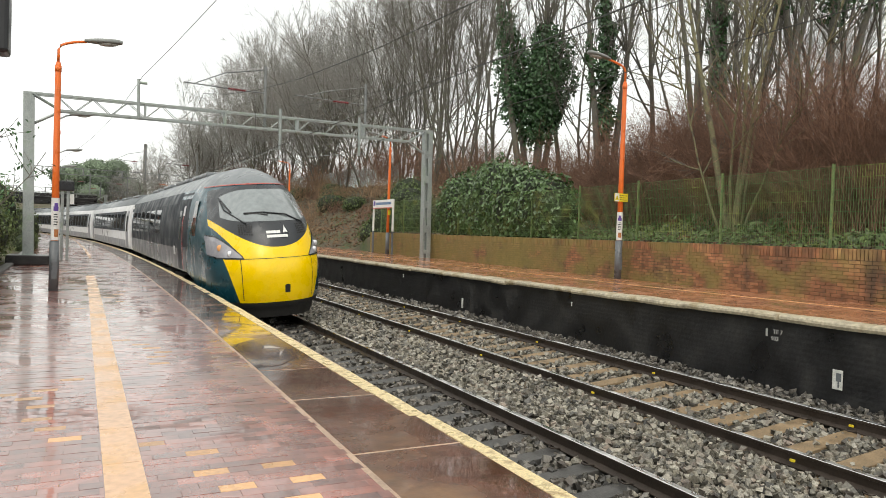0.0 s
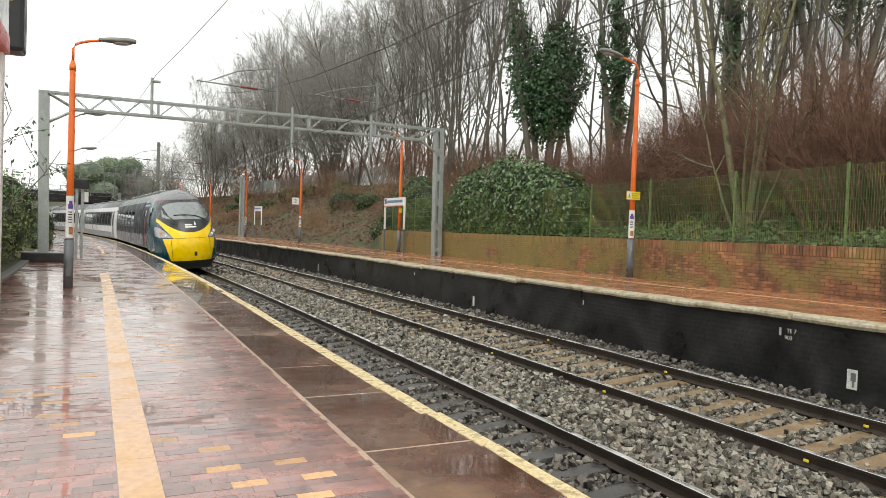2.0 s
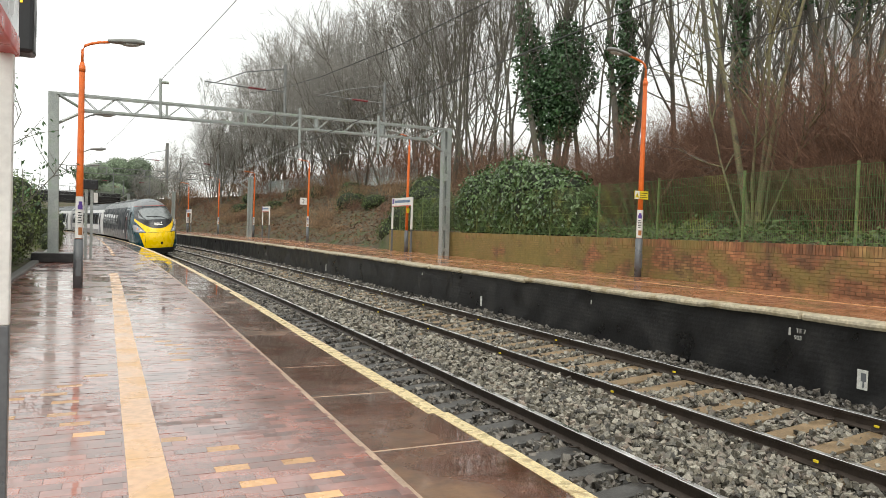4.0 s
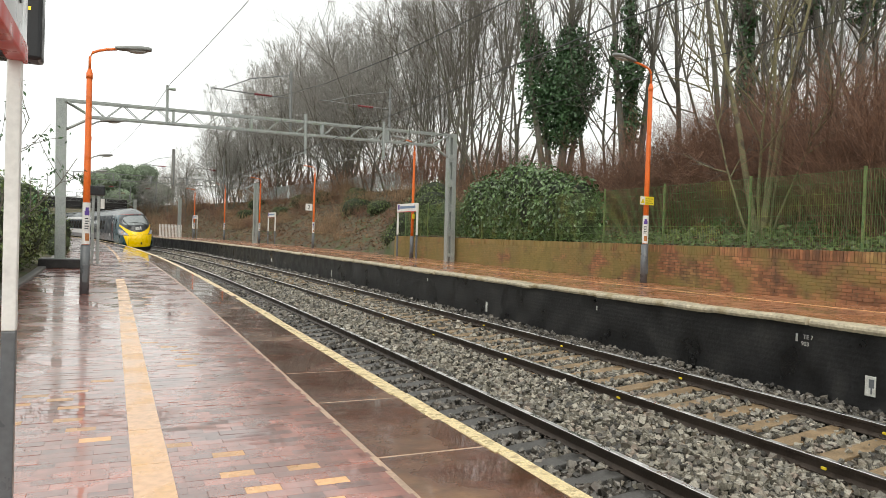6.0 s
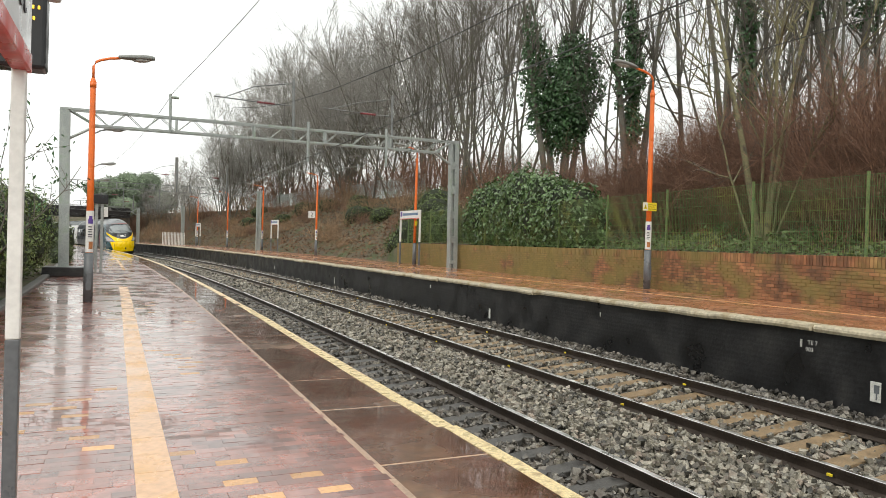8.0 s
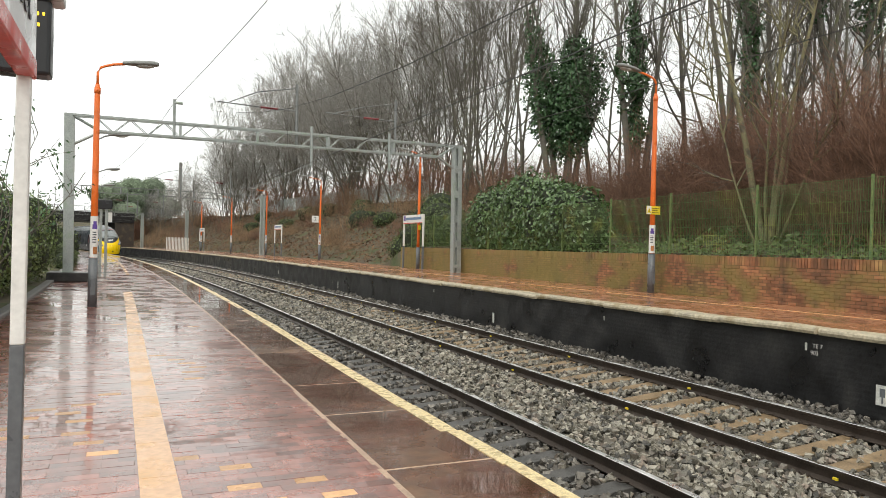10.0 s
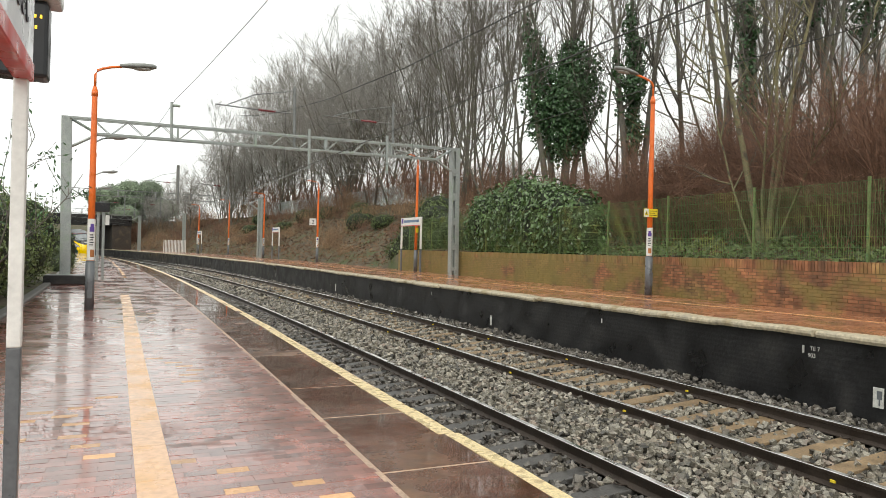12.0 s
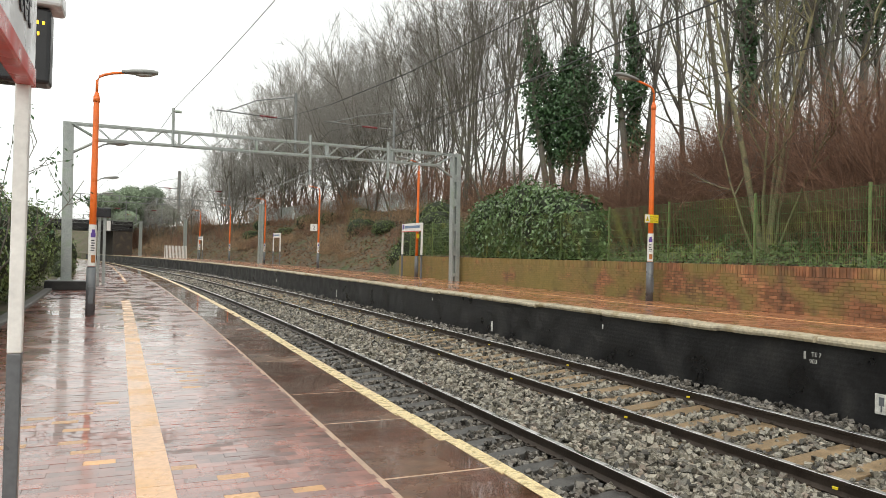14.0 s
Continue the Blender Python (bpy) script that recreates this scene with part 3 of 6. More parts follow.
def build_mesh_fence():
    fence = tagged(thing("mesh_fence", Matrix(), "green welded mesh fence with algae-stained posts on the wall", "fence"))
    posts = [3.4, 6.1, 8.78, 11.55, 14.45, 17.1, 19.8, 22.5, 25.2, 27.9, 30.6, 33.3]
    for s in posts:
        bm = bmesh.new()
        box(bm, -0.024, 0.024, -0.024, 0.024, 0, 1.68, 0.004)
        box(bm, -0.028, 0.028, -0.028, 0.028, 1.68, 1.695, 0.004)
        p = part("post", bm, M_POST, fence)
        p.matrix_basis = stand(s, wall_d(s) + 0.20, WALL_TOP - 0.06)
    for a, b in zip(posts, posts[1:]):
        items = []
        n = 52
        for i in range(1, n):
            s = a + (b - a) * i / n
            items.append((stand(s, wall_d(s) + 0.16, WALL_TOP + 0.80), 0.003, 0.003, 0.76))
        part_ob = joined_boxes("mesh_panel", items, M_FENCE, fence)
        bm = bmesh.new()
        for k in range(8):
            z = WALL_TOP + 0.06 + k * 0.2145
            for u in (-0.006, 0.006):
                tube(bm, [at(s, wall_d(s) + 0.16 + u, z) for s in (a, (a + b) / 2, b)], 0.0042, 4, False)
        part("wire_frame", bm, M_FENCE, part_ob)


def lamp_post(s, d, z, height, reach, label, group, notices=(), xy=None, arm_mat=None):
    """Tapered post with a grey foot, a bent arm and a flat street lantern; reach: the arm's length, to the right if positive."""
    m = stand(s, d, z) if xy is None else pose(xy[0], xy[1], z, 0, 0, 6)
    t = thing("platform_lamp", m, label, "lamp post", group)
    bm = bmesh.new()
    tube(bm, [(0, 0, 0), (0, 0, 1.02)], 0.095, 14)
    tube(bm, [(0, 0, 1.02), (0, 0, 1.05)], [0.095, 0.075], 14)
    foot = part("foot", bm, M_GREYPAINT, t, "grey painted steel foot", True)
    bm = bmesh.new()
    box(bm, -0.05, 0.05, -0.104, -0.09, 0.25, 0.62, 0.004)
    part("service_door", bm, M_GREYPAINT, foot)
    bm = bmesh.new()
    tube(bm, [(0, 0, 1.03), (0, 0, height * 0.5), (0, 0, height - 0.5), (0, 0, height - 0.42)], [0.074, 0.066, 0.056, 0.04], 14)
    tube(bm, [(0, 0, height - 0.62), (0, 0, height - 0.5)], 0.066, 14)
    part("shaft", bm, M_ORANGE, t, "orange painted shaft", True)
    sg = 1 if reach > 0 else -1
    r = abs(reach)
    bm = bmesh.new()
    tube(bm, [(0, 0, height - 0.45), (0, 0, height - 0.16), (sg * 0.05, 0, height - 0.06), (sg * 0.14, 0, height - 0.01), (sg * (r * 0.6), 0, height + 0.05), (sg * r, 0, height + 0.09)], 0.028, 10)
    part("arm", bm, arm_mat or M_ORANGE, t, "" if arm_mat else "orange bent arm", True)
    head = bmesh.new()
    ang = 0.10
    prof = [(0.0, 0.05, 0.045), (0.10, 0.085, 0.06), (0.25, 0.12, 0.075), (0.5, 0.13, 0.085), (0.66, 0.11, 0.075), (0.74, 0.055, 0.05)]
    rings = []
    for u, hw, hh in prof:
        ring = []
        for j in range(12):
            a = 2 * math.pi * j / 12
            ring.append(head.verts.new((sg * (r - 0.04 + u), hw * math.cos(a), height + 0.10 + u * ang + hh * (math.sin(a) if math.sin(a) > 0 else 0.55 * math.sin(a)))))
        rings.append(ring)
    for a, b in zip(rings, rings[1:]):
        for j in range(12):
            head.faces.new((a[j], a[(j + 1) % 12], b[(j + 1) % 12], b[j]))
    head.faces.new(rings[0])
    head.faces.new(rings[-1])
    bmesh.ops.recalc_face_normals(head, faces=head.faces)
    ln = part("lantern", head, M_LAMPGREY, t, "weathered grey lantern casing", True)
    bm = bmesh.new()
    bmesh.ops.create_uvsphere(bm, u_segments=12, v_segments=6, radius=1, matrix=Matrix.LocRotScale((sg * (r + 0.42), 0, height + 0.105), Euler((0, -sg * 0.1, 0)), (0.2, 0.095, 0.045)))
    part("bowl", bm, M_LENS, ln, "clouded lamp bowl", True)
    for n in notices:
        n(t)
    return t


def wrap_notice(z0, z1, colour=None, turn=0.0, r=0.082, spread=75):
    """A printed notice that wraps round a post."""
    def make(t):
        def arc(bm, a0, a1, zz0, zz1, rr):
            vs = [[bm.verts.new((rr * math.sin(radians(a + turn)), -rr * math.cos(radians(a + turn)), z)) for z in (zz0, zz1)] for a in np.linspace(a0, a1, 9)]
            for p, q in zip(vs, vs[1:]):
                bm.faces.new((p[0], q[0], q[1], p[1]))
        bm = bmesh.new()
        arc(bm, -spread, spread, z0, z1, r)
        nt = part("notice", bm, M_WHITE, t, "white printed safety notice")
        bm = bmesh.new()
        h = z1 - z0
        arc(bm, -22, 22, z1 - 0.20 * h, z1 - 0.12 * h, r + 0.003)
        arc(bm, -34, 34, z1 - 0.31 * h, z1 - 0.20 * h, r + 0.003)
        part("emblem", bm, M_PURPLE, nt, "purple emblem")
        bm = bmesh.new()
        for k in range(5):
            arc(bm, -30, 18 + 8 * (k % 2), z1 - (0.40 + 0.06 * k) * h, z1 - (0.375 + 0.06 * k) * h, r + 0.003)
        part("text_bar", bm, M_TEXT, nt)
        bm = bmesh.new()
        arc(bm, -20, 40, z0 + 0.08 * h, z0 + 0.26 * h, r + 0.003)
        part("rust_stain", bm, M_RUST, nt)
    return make


def flat_sign(t, x0, x1, z0, z1, y, mat, label):
    bm = bmesh.new()
    box(bm, x0, x1, y - 0.006, y + 0.006, z0, z1, 0.002)
    return part("sign_plate", bm, mat, t, label)


def warning_sign(t):
    p = flat_sign(t, -0.30, 0.16, 2.08, 2.30, -0.10, M_SIGNYEL, "yellow electrical warning plate")
    bm = bmesh.new()
    box(bm, -0.295, -0.14, -0.1085, -0.107, 2.085, 2.295)
    part("white_field", bm, M_WHITE, p)
    bm = bmesh.new()
    v = [bm.verts.new((x, -0.111, z)) for x, z in ((-0.285, 2.12), (-0.15, 2.12), (-0.2175, 2.255))]
    bm.faces.new(v)
    part("triangle", bm, M_SIGNYEL, p)
    bm = bmesh.new()
    box(bm, -0.224, -0.211, -0.114, -0.112, 2.15, 2.22)
    for k in range(3):
        box(bm, -0.12, 0.13 - 0.06 * (k % 2), -0.110, -0.107, 2.125 + 0.055 * k, 2.137 + 0.055 * k)
    part("print", bm, M_TEXT, p)


def number_sign(t):
    p = flat_sign(t, -0.62, -0.12, 2.62, 3.10, -0.02, M_WHITE, "white platform number plate")
    bm = bmesh.new()
    box(bm, -0.14, 0.0, -0.015, 0.015, 2.84, 2.88)
    part("bracket", bm, M_GREYPAINT, p)
    text_mesh("numeral", "2", 0.40, M_TEXT, p, pose(-0.47, -0.028, 2.72, 90, 0, 0))


def yellow_tag(z):
    def make(t):
        bm = bmesh.new()
        box(bm, -0.07, 0.07, -0.10, -0.085, z, z + 0.22, 0.003)
        part("tag", bm, M_SIGNYEL, t, "small yellow tag")
    return make


def far_name_sign(s, d, width):
    t = thing("station_sign", stand(s, d, ZF, -90), "white station name board on two white posts with grey feet", "sign", "name boards")
    for x in (-width / 2, width / 2):
        bm = bmesh.new()
        box(bm, x - 0.04, x + 0.04, -0.04, 0.04, 0, 1.1, 0.006)
        part("post_foot", bm, M_GREYPAINT, t, "grey painted post foot")
        bm = bmesh.new()
        box(bm, x - 0.04, x + 0.04, -0.04, 0.04, 1.1, 2.64, 0.006)
        part("post", bm, M_WHITE, t)
    bm = bmesh.new()
    box(bm, -width / 2 + 0.02, width / 2 - 0.02, -0.055, -0.03, 2.22, 2.64, 0.006)
    b = part("board", bm, M_WHITE, t)
    bm = bmesh.new()
    box(bm, -width / 2 + 0.08, -width / 2 + 0.30, -0.060, -0.054, 2.36, 2.60)
    part("emblem", bm, M_PURPLE, b)
    bm = bmesh.new()
    box(bm, -width / 2 + 0.36, width / 2 - 0.14, -0.060, -0.054, 2.40, 2.52)
    part("lettering_bar", bm, M_BLUETEXT, b)
    bm = bmesh.new()
    box(bm, -width / 2 + 0.02, width / 2 - 0.02, -0.060, -0.054, 2.225, 2.26)
    part("stripe", bm, M_REDPAINT, b)


def near_name_sign():
    """The board beside the eye: it runs along the platform and faces the track."""
    t = thing("station_sign", pose(-0.36, 2.80, 0, 0, 0, -90), "white station name board with red lower stripe, near post", "sign", "name boards")
    for x in (0.0, 2.2):
        bm = bmesh.new()
        box(bm, x - 0.022, x + 0.022, -0.022, 0.022, 0, 1.09, 0.005)
        part("post_foot", bm, M_GREYPAINT, t, "grey painted post foot")
        bm = bmesh.new()
        box(bm, x - 0.022, x + 0.022, -0.022, 0.022, 1.09, 2.02, 0.005)
        part("post", bm, M_WHITE, t)
    bm = bmesh.new()
    box(bm, -0.03, 2.24, -0.02, 0.03, 2.02, 2.50, 0.006)
    b = part("board", bm, M_SIGNGREY, t)
    bm = bmesh.new()
    box(bm, -0.033, 2.243, -0.024, 0.034, 2.012, 2.08, 0.006)
    part("stripe", bm, M_REDPAINT, b, "red enamel stripe")
    text_mesh("lettering", "Street", 0.20, M_TEXT, b, pose(0.64, 0.033, 2.17, 90, 0, 180))
    bm = bmesh.new()
    box(bm, 0.75, 1.9, 0.030, 0.034, 2.17, 2.31)
    part("lettering_bar", bm, M_TEXT, b)


def departure_screen():
    t = thing("departure_screen", pose(-0.90, 4.80, 0, 0, 0, 0), "black departure screen with amber figures on a grey pole", "information screen")
    bm = bmesh.new()
    tube(bm, [(-0.30, 0.12, 0), (-0.30, 0.12, 2.95)], 0.05, 12)
    part("pole", bm, M_GREYPAINT, t, "", True)
    bm = bmesh.new()
    box(bm, -0.75, 0.42, -0.06, 0.12, 2.42, 2.87, 0.02)
    c = part("casing", bm, M_BLACK, t)
    bm = bmesh.new()
    box(bm, -0.80, 0.48, -0.10, 0.16, 2.875, 2.99, 0.02)
    part("hood", bm, M_SIGNGREY, t, "pale grey hood")
    rows = [(2.765, (0.315, 0.345, 0.375)), (2.70, (0.32, 0.35)), (2.64, (0.32,))]
    for z, xs in rows:
        for x in xs:
            bm = bmesh.new()
            box(bm, x, x + 0.013, -0.065, -0.060, z, z + 0.022, 0.003)
            part("led_bar", bm, M_LED, c)
    return t


def truss_gantry(s, left, right, top, label, slim=False, tilt=0.0):
    """A portal across the tracks: two box legs, a lattice beam and knee braces."""
    t = thing("gantry", stand(s, left, 0) @ pose(0, 0, 0, 0, -tilt, 0), label, "overhead line gantry", "gantries")
    w = right - left
    bm = bmesh.new()
    box(bm, -0.16, 0.16, -0.12, 0.12, 0.30, top, 0.01)
    box(bm, -0.22, 0.22, -0.2, 0.2, 0.30, 0.33, 0.004)
    part("leg", bm, M_GALV, t)
    bm = bmesh.new()
    box(bm, w - 0.02, w + 0.18, -0.15, 0.15, ZF - 0.22, top, 0.008)
    box(bm, w - 0.20, w - 0.13, -0.15, 0.15, ZF - 0.22, top, 0.008)
    for k in range(6):
        zz = ZF + (top - ZF) * k / 5
        box(bm, w - 0.14, w - 0.01, -0.14, 0.14, max(ZF, zz - 0.16), min(top, zz + 0.16))
    box(bm, w - 0.14, w - 0.01, -0.02, 0.02, ZF, top)
    part("leg", bm, M_GALV, t)
    bm = bmesh.new()
    zb = top - 0.55
    c = 0.016 if slim else 0.035
    for y in (-0.16, 0.16):
        for z in (top - 0.05, zb):
            box(bm, 0.1 if z > zb else 0.75, w - 0.1 if z > zb else w - 0.75, y - c, y + c, z - c, z + c)
    part("chord", bm, M_ARMGREY if slim else M_GALV, t)
    n = int((w - 1.6) / 0.55)
    bm = bmesh.new()
    for i in range(n):
        x0, x1 = 0.8 + (w - 1.6) * i / n, 0.8 + (w - 1.6) * (i + 1) / n
        a, b = (zb, top - 0.05) if i % 2 else (top - 0.05, zb)
        for y in (-0.16, 0.16):
            tube(bm, [(x0, y, a), (x1, y, b)], 0.008 if slim else 0.014, 5, False)
        if i % 5 == 0:
            box(bm, x0 - 0.03, x0 + 0.03, -0.17, 0.17, zb, top - 0.05)
    part("lattice", bm, M_ARMGREY if slim else M_GALV, t)
    for x, sg in ((0.1, 1), (w - 0.1, -1)):
        for z in (top - 0.06, top - 1.05):
            bm = bmesh.new()
            tube(bm, [(x, 0, z), (x + sg * 0.85, 0, zb)], 0.05, 6)
            part("knee_brace", bm, M_GALV, t)
    return t


def cantilever(t, x, y, top, z_foot, arm_z, reach):
    """A mast on the beam, an arm with a brown insulator and the steady arm below."""
    bm = bmesh.new()
    tube(bm, [(x, y, z_foot), (x, y, top)], 0.055, 8)
    mast = part("drop_mast", bm, M_ARMGREY, t)
    bm = bmesh.new()
    tube(bm, [(x, y, arm_z), (x + reach * 0.28, y, arm_z - 0.0)], 0.025, 6)
    tube(bm, [(x + reach * 0.5, y, arm_z + 0.02), (x + reach * 1.08, y, arm_z + 0.08)], 0.025, 6)
    tube(bm, [(x, y, top - 0.15), (x + reach * 0.55, y, top - 0.45), (x + reach * 0.93, y, arm_z + 0.1)], 0.022, 6)
    part("arm", bm, M_ARMGREY, mast)
    bm = bmesh.new()
    for i in range(8):
        u = x + reach * (0.28 + 0.22 * i / 7)
        tube(bm, [(u - 0.012, y, arm_z + 0.01), (u + 0.012, y, arm_z + 0.01)], 0.06, 8)
    tube(bm, [(x + reach * 0.27, y, arm_z), (x + reach * 0.51, y, arm_z + 0.02)], 0.03, 8)
    part("insulator", bm, M_INSUL, mast, "dark red ribbed insulator")


def wires():
    """Catenary, contact wire and droppers over both tracks, and the return feeder."""
    sup = [-24, 27.1, 62.0, 89.0, 118.0, 150.0, 185.0]
    for d, low, sag in ((D1 - 0.15, 3.36, 2.35), (D2 + 0.1, 4.12, 1.5)):
        t = thing("overhead_wires", Matrix(), "weathered copper contact and catenary wires over a track", "overhead wire", "overhead wires")
        cat, con, drop = bmesh.new(), bmesh.new(), bmesh.new()
        pc, pk = [], []
        for a, b in zip(sup, sup[1:]):
            for i in range(12):
                f = i / 12
                s = a + (b - a) * f
                pc.append(at(s, d, 6.35 - sag * 4 * f * (1 - f)))
                pk.append(at(s, d, low))
                if i % 3 == 1:
                    tube(drop, [pk[-1], pc[-1]], 0.004, 4, False)
        tube(cat, pc, 0.008, 5, False)
        tube(con, pk, 0.0075, 5, False)
        part("catenary_wire", cat, M_WIRE, t)
        part("contact_wire", con, M_WIRE, t)
        tagged(part("dropper_set", drop, M_WIRE, t), kind="stuff")
    t = thing("feeder_wire", Matrix(), "grey return feeder wire along the line", "overhead wire", "overhead wires")
    bm = bmesh.new()
    pts = []
    for a, b in zip(sup, sup[1:]):
        for i in range(10):
            f = i / 10
            s = a + (b - a) * f
            pts.append(at(s, float(np.interp(s, [-24, 27.1, 62, 185], [5.2, 1.75, 0.6, 0.2])), 6.68 - 0.6 * f * (1 - f)))
    tube(bm, pts, 0.010, 5, False)
    part("cable", bm, M_WIRE, t)


def build_gantries():
    t = truss_gantry(27.1, -1.62, 13.2, 5.72, "weathered grey-green lattice steel gantry over both tracks", tilt=0.74)
    bm = bmesh.new()
    tube(bm, [(3.32, -0.2, 5.12), (3.32, -0.2, 6.5)], 0.05, 8)
    tube(bm, [(3.32, -0.2, 6.38), (3.6, -0.2, 6.38)], 0.05, 8)
    part("feeder_mast", bm, M_GALV, t)
    cantilever(t, 7.85, 0.2, 7.62, 5.14, 6.58, -2.75)
    cantilever(t, 12.0, 0.2, 7.42, 5.14, 6.55, -2.75)
    for x, low in ((8.35, 3.45), (11.6, 4.2)):
        bm = bmesh.new()
        tube(bm, [(x, -0.2, 4.4), (x, -0.2, 5.95)], 0.06, 8)
        tube(bm, [(x, -0.2, 4.5), (x - 2.2, -0.2, low)], 0.012, 6)
        part("drop_tube", bm, M_GALV, t)
    # plinth of the near leg
    bm = bmesh.new()
    box(bm, -0.62, 0.62, -0.55, 0.55, 0.0, 0.31, 0.03)
    p = thing("gantry_plinth", stand(27.1, -1.62, 0.0), "dark wet concrete plinth under a gantry leg", "plinth")
    part("block", bm, M_PLATBLACK, p)
    for s, top, rgt in ((62.0, 5.7, 13.2), (91.0, 5.3, 13.2), (104.0, 5.2, 11.0)):
        g = truss_gantry(s, -1.9, rgt, top, "distant weathered lattice steel gantry over both tracks", True)
        cantilever(g, 8.2, 0.2, top + 1.9, top - 0.6, top + 0.85, -2.4)
        cantilever(g, 12.3, 0.2, top + 1.8, top - 0.6, top + 0.85, -2.4)


def help_point():
    t = thing("help_point", pose(-1.10, 30.0, 0, 0, 0, 4), "grey platform post with a black box on top", "information post")
    for x in (-0.09, 0.10):
        bm = bmesh.new()
        box(bm, x - 0.05, x + 0.05, -0.05, 0.05, 0, 2.75, 0.008)
        part("post", bm, M_GALV, t)
    bm = bmesh.new()
    box(bm, -0.27, 0.30, -0.14, 0.14, 2.62, 2.98, 0.03)
    part("box", bm, M_BLACK, t, "black plastic box")
    bm = bmesh.new()
    box(bm, 0.16, 0.30, -0.06, -0.045, 2.12, 2.5, 0.004)
    part("notice", bm, M_WHITE, t, "small white notice")


def wall_marks():
    """Chalked figures and small plates on the black platform face."""
    p = thing("wall_plate", stand(5.9, EDGE_F + 0.115, -0.29, -90), "worn white plate with a grey mark on the black wall", "plate")
    bm = bmesh.new()
    box(bm, -0.07, 0.07, -0.012, 0.004, -0.13, 0.13, 0.003)
    part("plate", bm, M_CHALK, p)
    bm = bmesh.new()
    box(bm, -0.015, 0.055, -0.016, -0.0125, -0.02, 0.09)
    box(bm, 0.01, 0.03, -0.016, -0.0125, -0.10, -0.02)
    part("mark", bm, M_GREYPAINT, p, "grey mark")
    for s, z, body, size in ((6.80, 0.185, "TE 7", 0.085), (6.83, 0.085, "903", 0.085)):
        g = thing("painted_figures", stand(s, EDGE_F + 0.112, z, -90), "chalk-white figures painted on the black wall", "lettering", "painted figures")
        text_mesh("figures", body, size, M_CHALK, g, pose(-0.1, -0.003, 0, 90, 0, 0))
    for s, z, w, h in ((7.0, 0.19, 0.03, 0.11), (16.2, -0.34, 0.08, 0.26), (11.6, 0.12, 0.02, 0.09), (20.0, 0.12, 0.04, 0.09), (30.0, -0.3, 0.06, 0.3), (41, -0.2, 0.06, 0.2)):
        g = thing("wall_tag", stand(s, EDGE_F + 0.112, z, -90), "small pale tag fixed to the black wall", "tag", "wall tags")
        bm = bmesh.new()
        box(bm, -w / 2, w / 2, -0.012, 0.004, -h / 2, h / 2, 0.003)
        part("plate", bm, M_CHALK, g)


def build_fixtures():
    lamp_post(14.62, 12.72, ZF, 5.72, -0.22 - 0.36, "orange lamp post on a grey foot with yellow warning plate", "platform lamps", (wrap_notice(1.06, 1.80, turn=-40), warning_sign))
    lamp_post(31.2, 13.25, ZF, 5.6, -0.5, "orange lamp post beside a station name board", "platform lamps", (yellow_tag(1.9),))
    lamp_post(48.2, 13.65, ZF, 5.7, -0.9, "orange lamp post with a white platform number plate", "platform lamps", (wrap_notice(1.06, 1.8, turn=-20), number_sign))
    for s in (63.5, 75.5, 87.5):
        lamp_post(s, 14.0, ZF, 5.8, -1.0, "distant orange lamp post below the bank", "platform lamps", (wrap_notice(1.06, 1.8, turn=-20),))
    lamp_post(16.9, -0.66, 0, 5.22, 0.52, "orange lamp post on a grey foot with torn notices", "platform lamps", (wrap_notice(1.06, 1.95, turn=10),), xy=(-0.80, 16.87))
    for x, y, h in ((-1.30, 28.5, 5.18), (-1.84, 41, 5.03), (-2.39, 54, 5.1)):
        lamp_post(0, 0, 0, h, 0.38, "orange lamp post further along the platform", "platform lamps", (), xy=(x, y), arm_mat=M_ARMGREY)
    far_name_sign(31.7, 13.2, 2.35)
    far_name_sign(58.2, 13.5, 2.0)
    far_name_sign(85.4, 13.5, 1.9)
    near_name_sign()
    departure_screen()
    help_point()
    wall_marks()
    build_gantries()
    wires()
    bm = bmesh.new()
    sweep(bm, [(-2.2, -0.09), (-2.0, -0.09), (-2.0, 0.055), (-2.03, 0.075), (-2.2, 0.075)], -4, 90, 0.9, wobble=0.01)
    tagged(part("kerb", bm, M_CONCRETE), "low concrete kerb along the back of the platform", "kerb", kind="structure")
    # yellow rail tags clipped to the far track
    bm = bmesh.new()
    box(bm, -0.012, 0.012, -0.028, 0.028, -0.014, 0.014, 0.004)
    me = mesh_of("rail_tag", bm, M_SIGNYEL)
    for i in range(9):
        for dd in (-0.7525 - 0.045, 0.7525 - 0.045):
            g = tagged(new("rail_tag", me), "small yellow marker clipped to the rail", "rail marker", "rail markers")
            g.matrix_basis = stand(4.85 + 3.25 * i + (0.35 if dd > 0 else 0), D2 + dd, Z2 + dd * CANT - 0.09)


build_near_paving()
build_far_paving()
build_wall()
build_mesh_fence()
build_fixtures()

# ---- ballast stones ----
M_STONE = material("granite_chips", (0.20, 0.185, 0.152), 0.3, vary=0.5, scale=7, bump=0.3, bump_scale=80, second=(0.13, 0.105, 0.085), cover=0.45, random_per="island", rand=0.85)


M_DARKSTONE = material("darkened_granite_chips", (0.135, 0.124, 0.108), 0.34, vary=0.4, scale=7, bump=0.3, bump_scale=80, second=(0.07, 0.058, 0.048), cover=0.45, random_per="island", rand=0.85)


